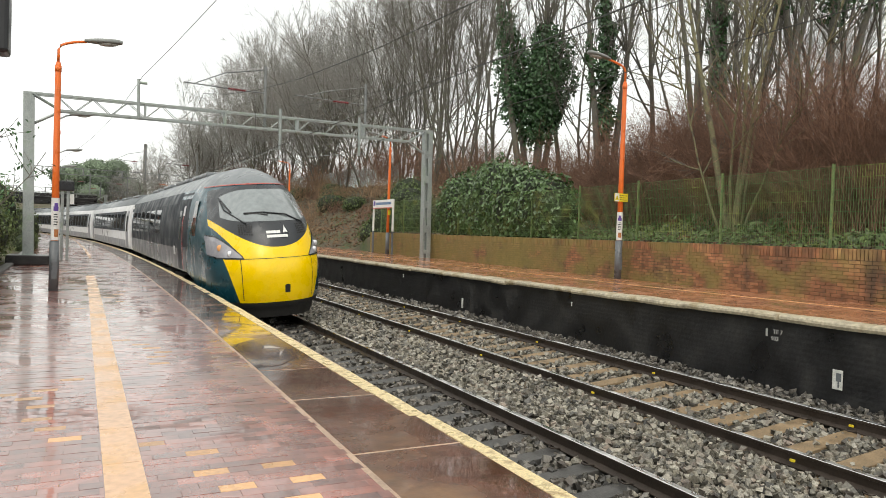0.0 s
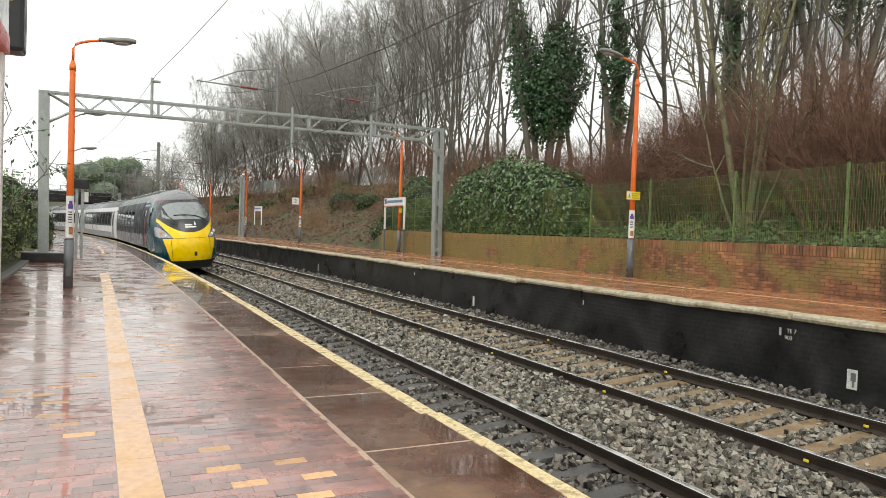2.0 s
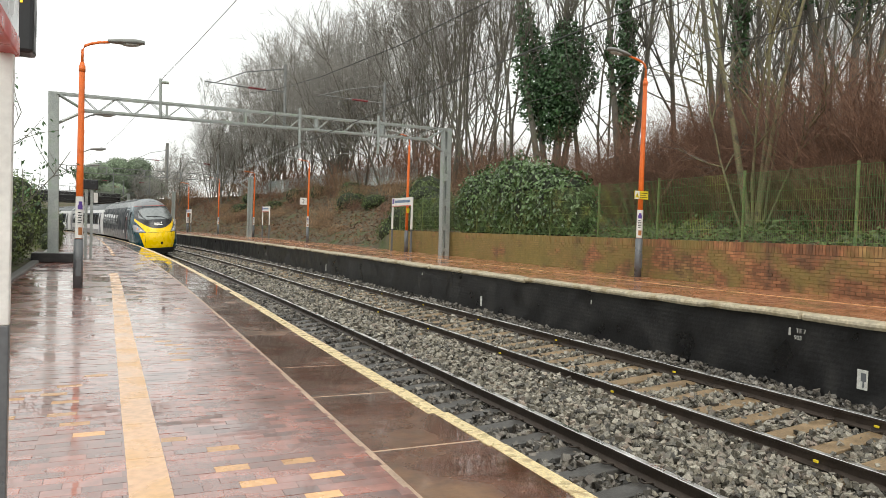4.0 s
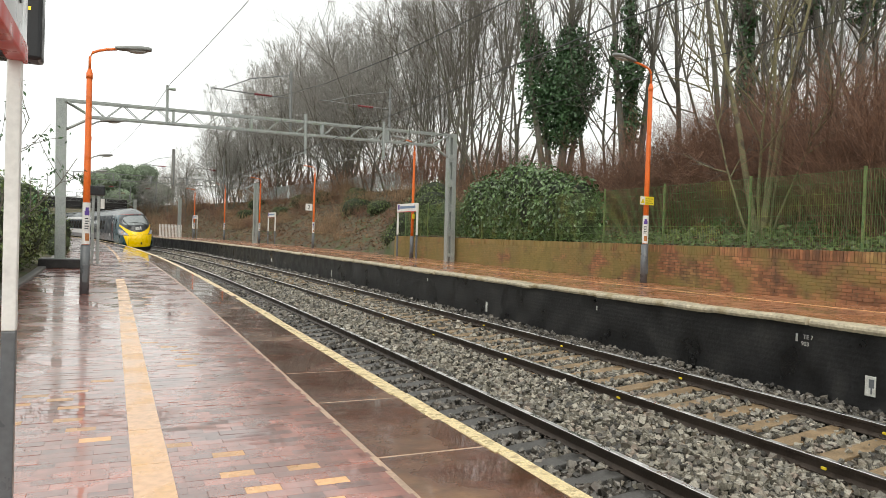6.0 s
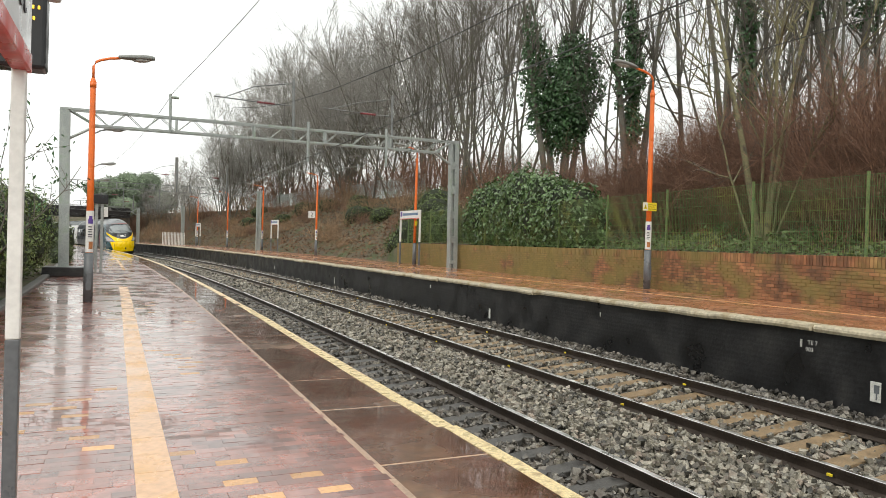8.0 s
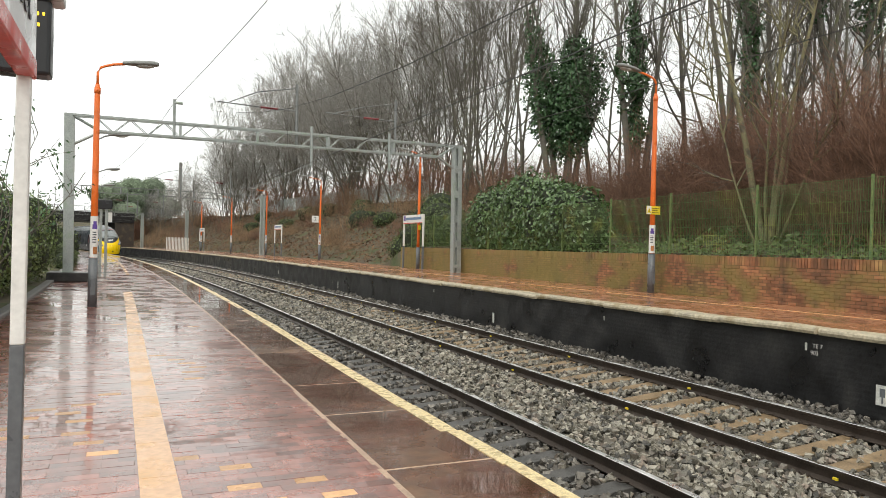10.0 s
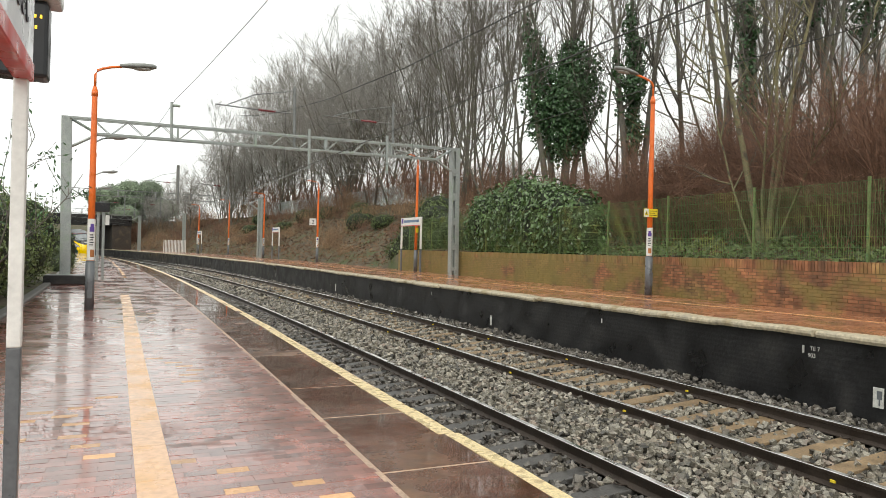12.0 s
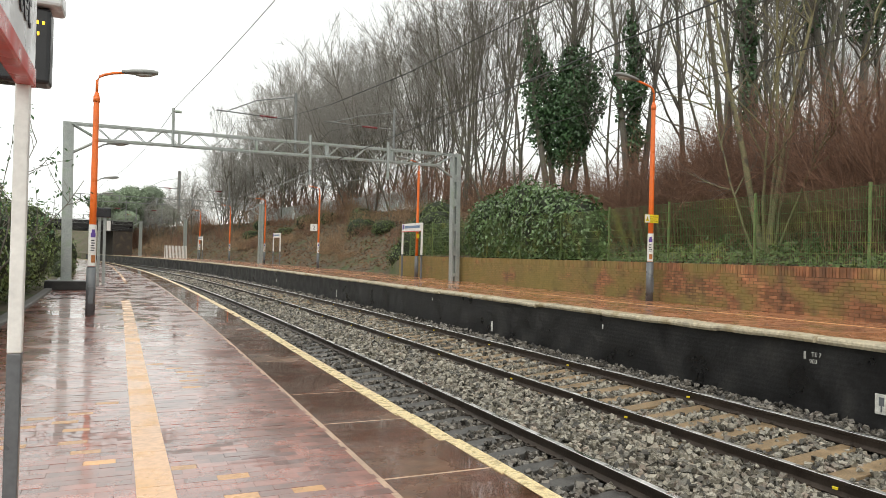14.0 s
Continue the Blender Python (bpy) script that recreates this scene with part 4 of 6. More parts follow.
def stone_layer(name, s0, s1, per_m2, size, seed, label):
    rs = np.random.RandomState(seed)
    n = int((s1 - s0) * 6.35 * per_m2)
    s, d = rs.uniform(s0, s1, n), rs.uniform(EDGE + 0.02, EDGE_F + 0.08, n)
    keep = np.ones(n, bool)
    zz = np.interp(d, [EDGE, D1 - 1.2, D1 + 1.25, 5.75, D2 - 1.3, D2 + 1.3, EDGE_F - .5, EDGE_F + .1], [-1.15, -1.14, -0.93, -0.86, -0.93, -0.72, -0.75, -0.62])
    for dc, zc in ((D1, Z1), (D2, Z2)):
        u = d - dc
        for r in (-0.7525, 0.7525):
            keep &= abs(u - r) > 0.085
        ph = ((s + 8 - 0.3 + 0.2925) % 0.585) - 0.2925
        ends = (abs(u) > 0.88) & (abs(u) < 1.32)
        on = (abs(u) <= 0.88) & (abs(ph) < 0.135)
        keep &= ~(on & (rs.rand(n) < (0.93 if dc == D2 else 0.86)))
        crib = (abs(u) < 1.29) & (abs(ph) >= 0.12)
        zz = np.where(crib, zc + u * CANT - 0.205, zz)
        zz = np.where(ends, zc + u * CANT - 0.165, zz)
    s, d, zz = s[keep], d[keep], zz[keep]
    n = len(s)
    heap = np.array([noise.noise((a * 1.3, b * 1.3, 5)) for a, b in zip(s, d)])
    zz = zz + rs.uniform(-0.035, 0.055, n) + 0.04 * heap
    x = np.interp(s, TS, TX) + d * np.cos(np.interp(s, TS, TH))
    y = np.interp(s, TS, TY) + d * np.sin(np.interp(s, TS, TH))
    base = np.array([(-1, -1, -1), (1, -1, -1), (1, 1, -1), (-1, 1, -1), (-1, -1, 1), (1, -1, 1), (1, 1, 1), (-1, 1, 1)], float)
    r = size * rs.uniform(0.6, 1.35, (n, 1, 1)) * rs.uniform(0.65, 1.2, (n, 1, 3))
    v = base[None] * rs.uniform(0.45, 1.0, (n, 8, 1)) * rs.uniform(0.8, 1.15, (n, 8, 3)) * r
    a, b, c = rs.uniform(0, 6.28, (3, n))
    ca, sa, cb, sb, cc, sc = np.cos(a), np.sin(a), np.cos(b), np.sin(b), np.cos(c), np.sin(c)
    rot = np.stack([np.stack([ca * cb, ca * sb * sc - sa * cc, ca * sb * cc + sa * sc], -1), np.stack([sa * cb, sa * sb * sc + ca * cc, sa * sb * cc - ca * sc], -1), np.stack([-sb, cb * sc, cb * cc], -1)], 1)
    v = np.einsum("nij,nkj->nki", rot, v) + np.stack([x, y, zz], -1)[:, None]
    f = np.array([(0, 3, 2, 1), (4, 5, 6, 7), (0, 1, 5, 4), (1, 2, 6, 5), (2, 3, 7, 6), (3, 0, 4, 7)])
    faces = (f[None] + 8 * np.arange(n)[:, None, None]).reshape(-1, 4)
    me = bpy.data.meshes.new(name)
    me.from_pydata(v.reshape(-1, 3).tolist(), [], faces.tolist())
    me.materials.append(M_STONE)
    me.materials.append(M_DARKSTONE)
    # oil and brake dust darken the nearer track; stones along the far wall match
    loose = d + rs.uniform(-0.35, 0.35, n)
    darkened = (loose < D1 + 0.75) | (loose > EDGE_F - 0.45)
    me.polygons.foreach_set("material_index", np.repeat(darkened.astype(np.int32), 6))
    tagged(new(name, me), label, "ballast", kind="stuff")


stone_layer("ballast_stones", 0.5, 13.5, 520, 0.037, 1, "loose wet grey granite ballast stones")
stone_layer("ballast_stones", 13.5, 30, 190, 0.050, 2, "loose wet grey granite ballast stones further along")
stone_layer("ballast_stones", 30, 75, 44, 0.07, 3, "distant loose grey granite ballast")


# ---- vegetation ----
M_BARK = material("grey_bark", (0.135, 0.125, 0.105), 0.9, vary=0.4, scale=3, bump=0.6, bump_scale=20, second=(0.10, 0.105, 0.06), cover=0.4)
M_BARKG = material("lichen_bark", (0.20, 0.185, 0.10), 0.9, vary=0.4, scale=3, bump=0.6, bump_scale=20, second=(0.085, 0.075, 0.055), cover=0.4)
# Distance haze is put into this paler colour; some nearer crowns share it.
M_HAZETWIG = material("haze_pale_twigs", (0.33, 0.32, 0.30), 0.9, vary=0.3, scale=2)
M_TWIG = material("dark_twigs", (0.135, 0.122, 0.105), 0.9, vary=0.3, scale=2)
M_REDTWIG = material("red_brown_stems", (0.21, 0.118, 0.08), 0.9, vary=0.45, scale=0.8, random_per="island")
M_DRYTWIG = material("dry_stems", (0.31, 0.205, 0.125), 0.9, vary=0.45, scale=0.8, random_per="island")
M_IVY = material("ivy_leaves", (0.045, 0.105, 0.038), 0.35, vary=0.45, scale=3, random_per="island", spec=0.6)
M_LAUREL = material("laurel_leaves", (0.09, 0.155, 0.055), 0.3, vary=0.45, scale=2, random_per="island", spec=0.65)
M_BUSH = material("bush_leaves", (0.085, 0.12, 0.036), 0.5, vary=0.5, scale=2, random_per="island")
M_LITTER = material("leaf_litter", (0.15, 0.085, 0.048), 0.85, vary=0.5, scale=1.2, random_per="island")
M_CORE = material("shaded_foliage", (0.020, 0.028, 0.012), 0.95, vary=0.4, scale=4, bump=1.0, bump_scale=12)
M_WETGRASS = material("wet_grass", (0.13, 0.15, 0.05), 0.6, vary=0.4, scale=1.5, random_per="island")
M_HEDGE = material("hedge_leaves", (0.12, 0.165, 0.05), 0.4, vary=0.5, scale=1.2, random_per="island", second=(0.085, 0.13, 0.04), cover=0.5)
# Mist over the far evergreens is put into this pale grey-green.
M_CONIFER = material("hazed_evergreen", (0.19, 0.245, 0.165), 0.8, vary=0.5, scale=0.5, random_per="island")


class Tubes:
    """Collects tapered tubes as plain lists."""

    def __init__(self):
        self.v, self.f = [], []

    def add(self, pts, radii, sides):
        n0 = len(self.v)
        for i, p in enumerate(pts):
            a, b = pts[max(i - 1, 0)], pts[min(i + 1, len(pts) - 1)]
            d = (b - a).normalized()
            u = d.cross(Vector((0.31, 0.12, 0.94)) if abs(d.z) < 0.9 else Vector((1, 0.1, 0))).normalized()
            w = u.cross(d)
            for j in range(sides):
                an = 6.2832 * j / sides
                self.v.append(p + radii[i] * (math.cos(an) * u + math.sin(an) * w))
        for i in range(len(pts) - 1):
            for j in range(sides):
                a, b = n0 + i * sides + j, n0 + i * sides + (j + 1) % sides
                self.f.append((a, b, b + sides, a + sides))

    def mesh(self, name, mat):
        me = bpy.data.meshes.new(name)
        me.from_pydata([tuple(p) for p in self.v], [], self.f)
        me.materials.append(mat)
        for p in me.polygons:
            p.use_smooth = True
        return me


def bent(rng, start, way, length, steps, wander, lift):
    pts, p, d = [start.copy()], start.copy(), way.normalized()
    for _ in range(steps):
        d = (d + Vector((rng.gauss(0, wander), rng.gauss(0, wander), rng.gauss(0, wander) + lift))).normalized()
        p = p + d * (length / steps)
        pts.append(p.copy())
    return pts


def side_way(rng, d, angle):
    u = d.cross(Vector((rng.gauss(0, 1), rng.gauss(0, 1), rng.gauss(0, 1)))).normalized()
    return (d * math.cos(angle) + u * math.sin(angle)).normalized()


def bare_tree(seed, height, stems, spread, dense, bark, fine=None, boughs=5, twigs=5, low=0.22, twig_r=0.0075):
    """A leafless tree: tapered trunk or fanning trunks, rising limbs, boughs and fine twigs."""
    rng = random.Random(seed)
    fine = fine or M_TWIG
    wood, twig = Tubes(), Tubes()
    turn = rng.uniform(0, 6.28)
    for k in range(stems):
        h = height * rng.uniform(0.82, 1.05)
        r0 = (0.115 if stems == 1 else 0.078) * height / 14 * rng.uniform(0.8, 1.2)
        a = turn + 6.28 * k / stems + rng.gauss(0, 0.3)
        out = 0.0 if stems == 1 else rng.uniform(0.10, 0.26) * spread
        lean = Vector((math.cos(a) * out + rng.gauss(0, 0.05), math.sin(a) * out + rng.gauss(0, 0.05), 1))
        root = Vector((0.16 * math.cos(a), 0.16 * math.sin(a), -0.4)) if stems > 1 else Vector((0, 0, -0.4))
        tr = bent(rng, root, lean, h * 0.92, 10, 0.06, 0.05)
        wood.add(tr, [r0 * (1.3 if i == 0 else 1) * (1 - 0.09 * i) for i in range(11)], 7)
        for i in range(dense):
            f = rng.uniform(low, 0.98)
            q = min(9, int(f * 10))
            p = tr[q].lerp(tr[q + 1], f * 10 - q)
            axis = (tr[q + 1] - tr[q]).normalized()
            ln = h * (0.42 * (1 - f) + 0.11) * rng.uniform(0.7, 1.25)
            limb = bent(rng, p, side_way(rng, axis, rng.uniform(0.4, 0.9) * spread), ln, 5, 0.10, 0.14)
            rl = r0 * (1 - 0.85 * f) * 0.42 + 0.012
            wood.add(limb, [rl * (1 - 0.17 * i) for i in range(6)], 5)
            for j in range(boughs):
                g = rng.uniform(0.2, 1.0)
                e = min(4, int(g * 5))
                bp = limb[e].lerp(limb[e + 1], g * 5 - e)
                bough = bent(rng, bp, side_way(rng, (limb[e + 1] - limb[e]).normalized(), rng.uniform(0.35, 0.8)), ln * rng.uniform(0.3, 0.58), 3, 0.12, 0.11)
                twig.add(bough, [max(twig_r, rl * 0.36 * (1 - 0.25 * i)) for i in range(4)], 3)
                for _ in range(twigs):
                    e = rng.randint(0, 2)
                    tp = bough[e].lerp(bough[e + 1], rng.random())
                    tw = bent(rng, tp, side_way(rng, (bough[e + 1] - bough[e]).normalized(), rng.uniform(0.3, 0.85)), ln * rng.uniform(0.16, 0.34), 1, 0.15, 0.10)
                    twig.add(tw, [twig_r, twig_r * 0.55], 3)
    t = new("tree")
    a = new("trunk", wood.mesh("trunk", bark))
    b = new("crown", twig.mesh("crown", fine))
    a.parent = b.parent = t
    return t


def lichen_tree(s, d):
    """A young tree of several pale green stems that fan out from one foot behind the fence."""
    rng = random.Random(64)
    t = thing("tree", Matrix.Translation(at(s, d, bank(s, d))) @ pose(0, 0, 0, 0, 0, -25), "bare tree with several pale lichen-green fanning stems", "tree", "bare trees on the bank")
    wood, twig = Tubes(), Tubes()
    for lx, ly, h, r in ((-0.09, 0.1, 10.5, 0.10), (-0.02, -0.05, 9.5, 0.07), (0.08, 0.0, 10.0, 0.075), (-0.36, 0.15, 6.0, 0.04), (0.26, 0.1, 7.5, 0.04), (-0.16, -0.2, 8.0, 0.045), (0.16, -0.25, 8.0, 0.04)):
        st = bent(rng, Vector((lx * 0.5, ly * 0.5, -0.3)), Vector((lx, ly, 1)), h, 10, 0.045, 0.02)
        wood.add(st, [r * (1 - 0.085 * i) for i in range(11)], 7)
        for _ in range(13):
            e = rng.randint(3, 9)
            lb = bent(rng, st[e].lerp(st[e + 1], rng.random()), side_way(rng, (st[e + 1] - st[e]).normalized(), rng.uniform(0.4, 0.95)), rng.uniform(1.0, 2.6), 4, 0.12, 0.06)
            wood.add(lb, [0.026, 0.021, 0.016, 0.011, 0.006], 5)
            for _ in range(8):
                e2 = rng.randint(0, 3)
                tw = bent(rng, lb[e2].lerp(lb[e2 + 1], rng.random()), side_way(rng, (lb[e2 + 1] - lb[e2]).normalized(), rng.uniform(0.4, 0.9)), rng.uniform(0.4, 1.1), 3, 0.14, 0.05)
                twig.add(tw, [0.008, 0.007, 0.005, 0.003], 3)
    new("trunk", wood.mesh("trunk", M_BARKG)).parent = t
    new("crown", twig.mesh("crown", M_TWIG)).parent = t


def stem_clump(seed, height, n, radius, mat, name, droop=0.0, twigs=5):
    """A thicket of thin bare stems that fork once or twice."""
    rng = random.Random(seed)
    tb, tw_b = Tubes(), Tubes()
    for _ in range(n):
        base = Vector((rng.gauss(0, radius * 0.5), rng.gauss(0, radius * 0.5), -0.1))
        h = height * rng.uniform(0.45, 1.0)
        st = bent(rng, base, Vector((rng.gauss(0, 0.28), rng.gauss(0, 0.28), 1)), h, 4, 0.16, -droop)
        tb.add(st, [0.0075, 0.0065, 0.0055, 0.0045, 0.003], 3)
        for _ in range(twigs):
            e = rng.randint(1, 3)
            p = st[e].lerp(st[e + 1], rng.random())
            tw = bent(rng, p, side_way(rng, (st[e + 1] - st[e]).normalized(), rng.uniform(0.3, 1.0)), h * rng.uniform(0.15, 0.35), 2, 0.2, -droop)
            tw_b.add(tw, [0.005, 0.0042, 0.003], 3)
    return tb.mesh(name, mat), tw_b.mesh("twig_mass", mat)


def leaf_mesh(name, pts, nrm, size, mat, seed, long=1.5, tilt=0.6):
    """Many small leaves, each two quads folded along the midrib."""
    rs = np.random.RandomState(seed)
    n = len(pts)
    nm = nrm + tilt * rs.normal(size=(n, 3))
    nm /= np.linalg.norm(nm, axis=1, keepdims=True)
    up = rs.normal(size=(n, 3)) * 0.6 + np.array([0, 0, -0.8])
    u = up - nm * np.sum(up * nm, 1, keepdims=True)
    u /= np.linalg.norm(u, axis=1, keepdims=True)
    w = np.cross(nm, u)
    L = (size * rs.uniform(0.6, 1.3, n))[:, None]
    W = L / long * 0.5
    fold = 0.25
    v = np.stack([pts, pts + u * L * 0.5 + w * W + nm * W * fold, pts + u * L, pts + u * L * 0.5 - w * W + nm * W * fold, pts + u * L * 0.45], 1)
    f = np.array([(0, 1, 2, 4), (0, 4, 2, 3)])
    faces = (f[None] + 5 * np.arange(n)[:, None, None]).reshape(-1, 4)
    me = bpy.data.meshes.new(name)
    me.from_pydata(v.reshape(-1, 3).tolist(), [], faces.tolist())
    me.materials.append(mat)
    return me


def lumpy_shell(rs, n, lobes):
    """Points and outward directions on a union of ellipsoids; lobes: centre, radii."""
    out_p, out_n = [], []
    area = np.array([r[0] * r[1] + r[1] * r[2] + r[0] * r[2] for _, r in lobes])
    pick = rs.choice(len(lobes), n, p=area / area.sum())
    for i, (c, r) in enumerate(lobes):
        k = int((pick == i).sum())
        d = rs.normal(size=(k, 3))
        d /= np.linalg.norm(d, axis=1, keepdims=True)
        p = d * np.array(r) * rs.uniform(0.82, 1.08, (k, 1)) + np.array(c)
        nn = d / np.array(r)
        out_p.append(p)
        out_n.append(nn / np.linalg.norm(nn, axis=1, keepdims=True))
    return np.concatenate(out_p), np.concatenate(out_n)


def leafy_bush(name, m, lobes, n, size, mat, label, category, seed, long=1.5, group=""):
    rs = np.random.RandomState(seed)
    t = thing(name, m, label, category, group)
    p, nn = lumpy_shell(rs, n, lobes)
    part_ob = new("foliage", leaf_mesh("foliage", p, nn, size, mat, seed, long))
    part_ob.parent = t
    # Solid cores stand in for the inner shade, put into M_CORE's dark colour.
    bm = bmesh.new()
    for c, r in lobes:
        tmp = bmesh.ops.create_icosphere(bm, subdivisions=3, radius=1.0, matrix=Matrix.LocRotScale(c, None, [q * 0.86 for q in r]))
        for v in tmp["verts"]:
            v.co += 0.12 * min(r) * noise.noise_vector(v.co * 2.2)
    part("inner_growth", bm, M_CORE, t, "core standing in for the shaded foliage interior").data.materials[0] = M_CORE if mat is not M_CONIFER else M_CONIFER
    return t


def build_trees():
    rng = random.Random(11)
    kinds = [bare_tree(1, 15, 1, 0.9, 20, M_BARK), bare_tree(2, 16, 2, 0.95, 12, M_BARK), bare_tree(3, 15, 4, 1.1, 8, M_BARK),
             bare_tree(4, 17, 1, 0.8, 18, M_BARK), bare_tree(5, 14, 5, 1.2, 6, M_BARK), bare_tree(6, 13.5, 2, 1.2, 20, M_BARK, M_HAZETWIG, 6, 7, 0.05, 0.0085),
             bare_tree(7, 14, 3, 1.15, 14, M_BARK, M_HAZETWIG, 6, 7, 0.06, 0.0085)]
    label = {0: "tall bare grey-barked tree on the bank", 1: "tall bare twin-stemmed tree on the bank", 2: "bare four-stemmed tree fanning out on the bank",
             3: "very tall slender bare tree on the bank", 4: "bare multi-stemmed tree with grey bark", 5: "broad bare tree with dense fine twigs", 6: "bare many-forked tree with dense fine twigs"}
    # those behind the fence one by one: along the line, to its right, kind
    spots = [(17.5, 19.0, 2), (15.5, 24, 2), (30, 22.8, 3), (26.5, 21.6, 2), (35, 21.8, 4), (41, 24.5, 1), (16.5, 21.5, 1), (19.5, 21.5, 4), (17.5, 25, 5), (21.5, 28, 6), (24.5, 30, 5), (15.2, 20.2, 4),
             (38.5, 21.8, 4), (21, 26, 3), (25.5, 25, 0), (43.5, 22.5, 2), (46, 25.5, 4)]
    for i in range(6):
        spots.append((47 + 2.4 * i + rng.uniform(-0.6, 0.6), rng.uniform(22.8, 28), (4, 6, 1, 2)[i % 4]))
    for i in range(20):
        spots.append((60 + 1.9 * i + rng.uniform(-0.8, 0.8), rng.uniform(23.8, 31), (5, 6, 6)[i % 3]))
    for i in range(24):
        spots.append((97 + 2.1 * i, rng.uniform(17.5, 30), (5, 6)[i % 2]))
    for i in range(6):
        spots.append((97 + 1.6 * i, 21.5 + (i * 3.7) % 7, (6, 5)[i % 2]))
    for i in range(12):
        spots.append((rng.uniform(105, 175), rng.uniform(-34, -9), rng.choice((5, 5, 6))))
    used = set()
    for s, d, k in spots:
        sc = rng.uniform(0.9, 1.12) * (1.36 if 40 < s < 60 else 1.33 if 60 <= s < 98 else 0.82 if d < 0 else 1.08 if s < 40 else 1.0)
        sc *= float(np.interp(s, [98, 106, 114], [1.0, 0.85, 0.55])) if d > 0 else 1.0
        p = at(s, d, bank(s, d) - 0.1)
        m = Matrix.Translation(p) @ pose(0, 0, 0, rng.uniform(-3, 3), rng.uniform(-3, 3), rng.uniform(0, 360))
        src = kinds[k]
        src.scale = (sc, sc, sc * rng.uniform(0.95, 1.1))
        if k not in used:
            used.add(k)
            t = src
            t.matrix_basis = m @ Matrix.Diagonal((*src.scale, 1))
        else:
            t = copy_thing(src, m)
        tagged(t, label[k], "tree", "bare trees on the bank")
    lichen_tree(12.95, 15.1)


def ivy_column(s, d, stems, sleeves, seed, n, label, size=0.15):
    """A tree wrapped in ivy. stems: lean to the right, lean away, height; sleeves: stem, from and to height, radius at the foot, middle and top."""
    rs, rng = np.random.RandomState(seed), random.Random(seed)
    t = thing("ivy_tree", stand(s, d, bank(s, d)) @ pose(0, 0, 0, 0, 0, -35), label, "tree", "ivy-clad trees")
    tb, tw_b, st = Tubes(), Tubes(), []
    for lx, ly, h in stems:
        q = bent(rng, Vector((lx * 0.7, ly * 0.7, -0.3)), Vector((lx, ly, 1)), h, 12, 0.03, 0.02)
        st.append(q)
        tb.add(q, [0.20 - 0.0145 * i for i in range(13)], 7)
        for _ in range(13):
            e = rng.randint(5, 11)
            lb = bent(rng, q[e], side_way(rng, (q[e + 1] - q[e]).normalized(), rng.uniform(0.4, 0.8)), rng.uniform(1.5, 3.5), 4, 0.12, 0.12)
            tb.add(lb, [0.045, 0.035, 0.025, 0.016, 0.008], 4)
            for _ in range(8):
                e2 = rng.randint(1, 3)
                tw = bent(rng, lb[e2], side_way(rng, (lb[e2 + 1] - lb[e2]).normalized(), 0.7), rng.uniform(0.5, 1.4), 2, 0.15, 0.1)
                tw_b.add(tw, [0.011, 0.008, 0.005], 3)
    new("trunk", tb.mesh("trunk", M_BARK)).parent = t
    new("crown", tw_b.mesh("crown", M_TWIG)).parent = t
    lobes = []
    for k, z0, z1, r0, r1, r2 in sleeves:
        q = st[k]
        for i in range(len(q) - 1):
            for f in (0.0, 0.25, 0.5, 0.75):
                p = q[i].lerp(q[i + 1], f)
                if z0 < p.z < z1:
                    g = (p.z - z0) / (z1 - z0)
                    rr = float(np.interp(g, [0, 0.45, 1], [r0, r1, r2])) * rng.uniform(0.7, 1.25)
                    lobes.append((tuple(p + Vector((rng.gauss(0, rr * .35), rng.gauss(0, rr * .35), 0))), (rr, rr, rr * 1.2)))
    p, nn = lumpy_shell(rs, n, lobes)
    new("ivy", leaf_mesh("ivy", p, nn, size, M_IVY, seed, 1.1)).parent = t


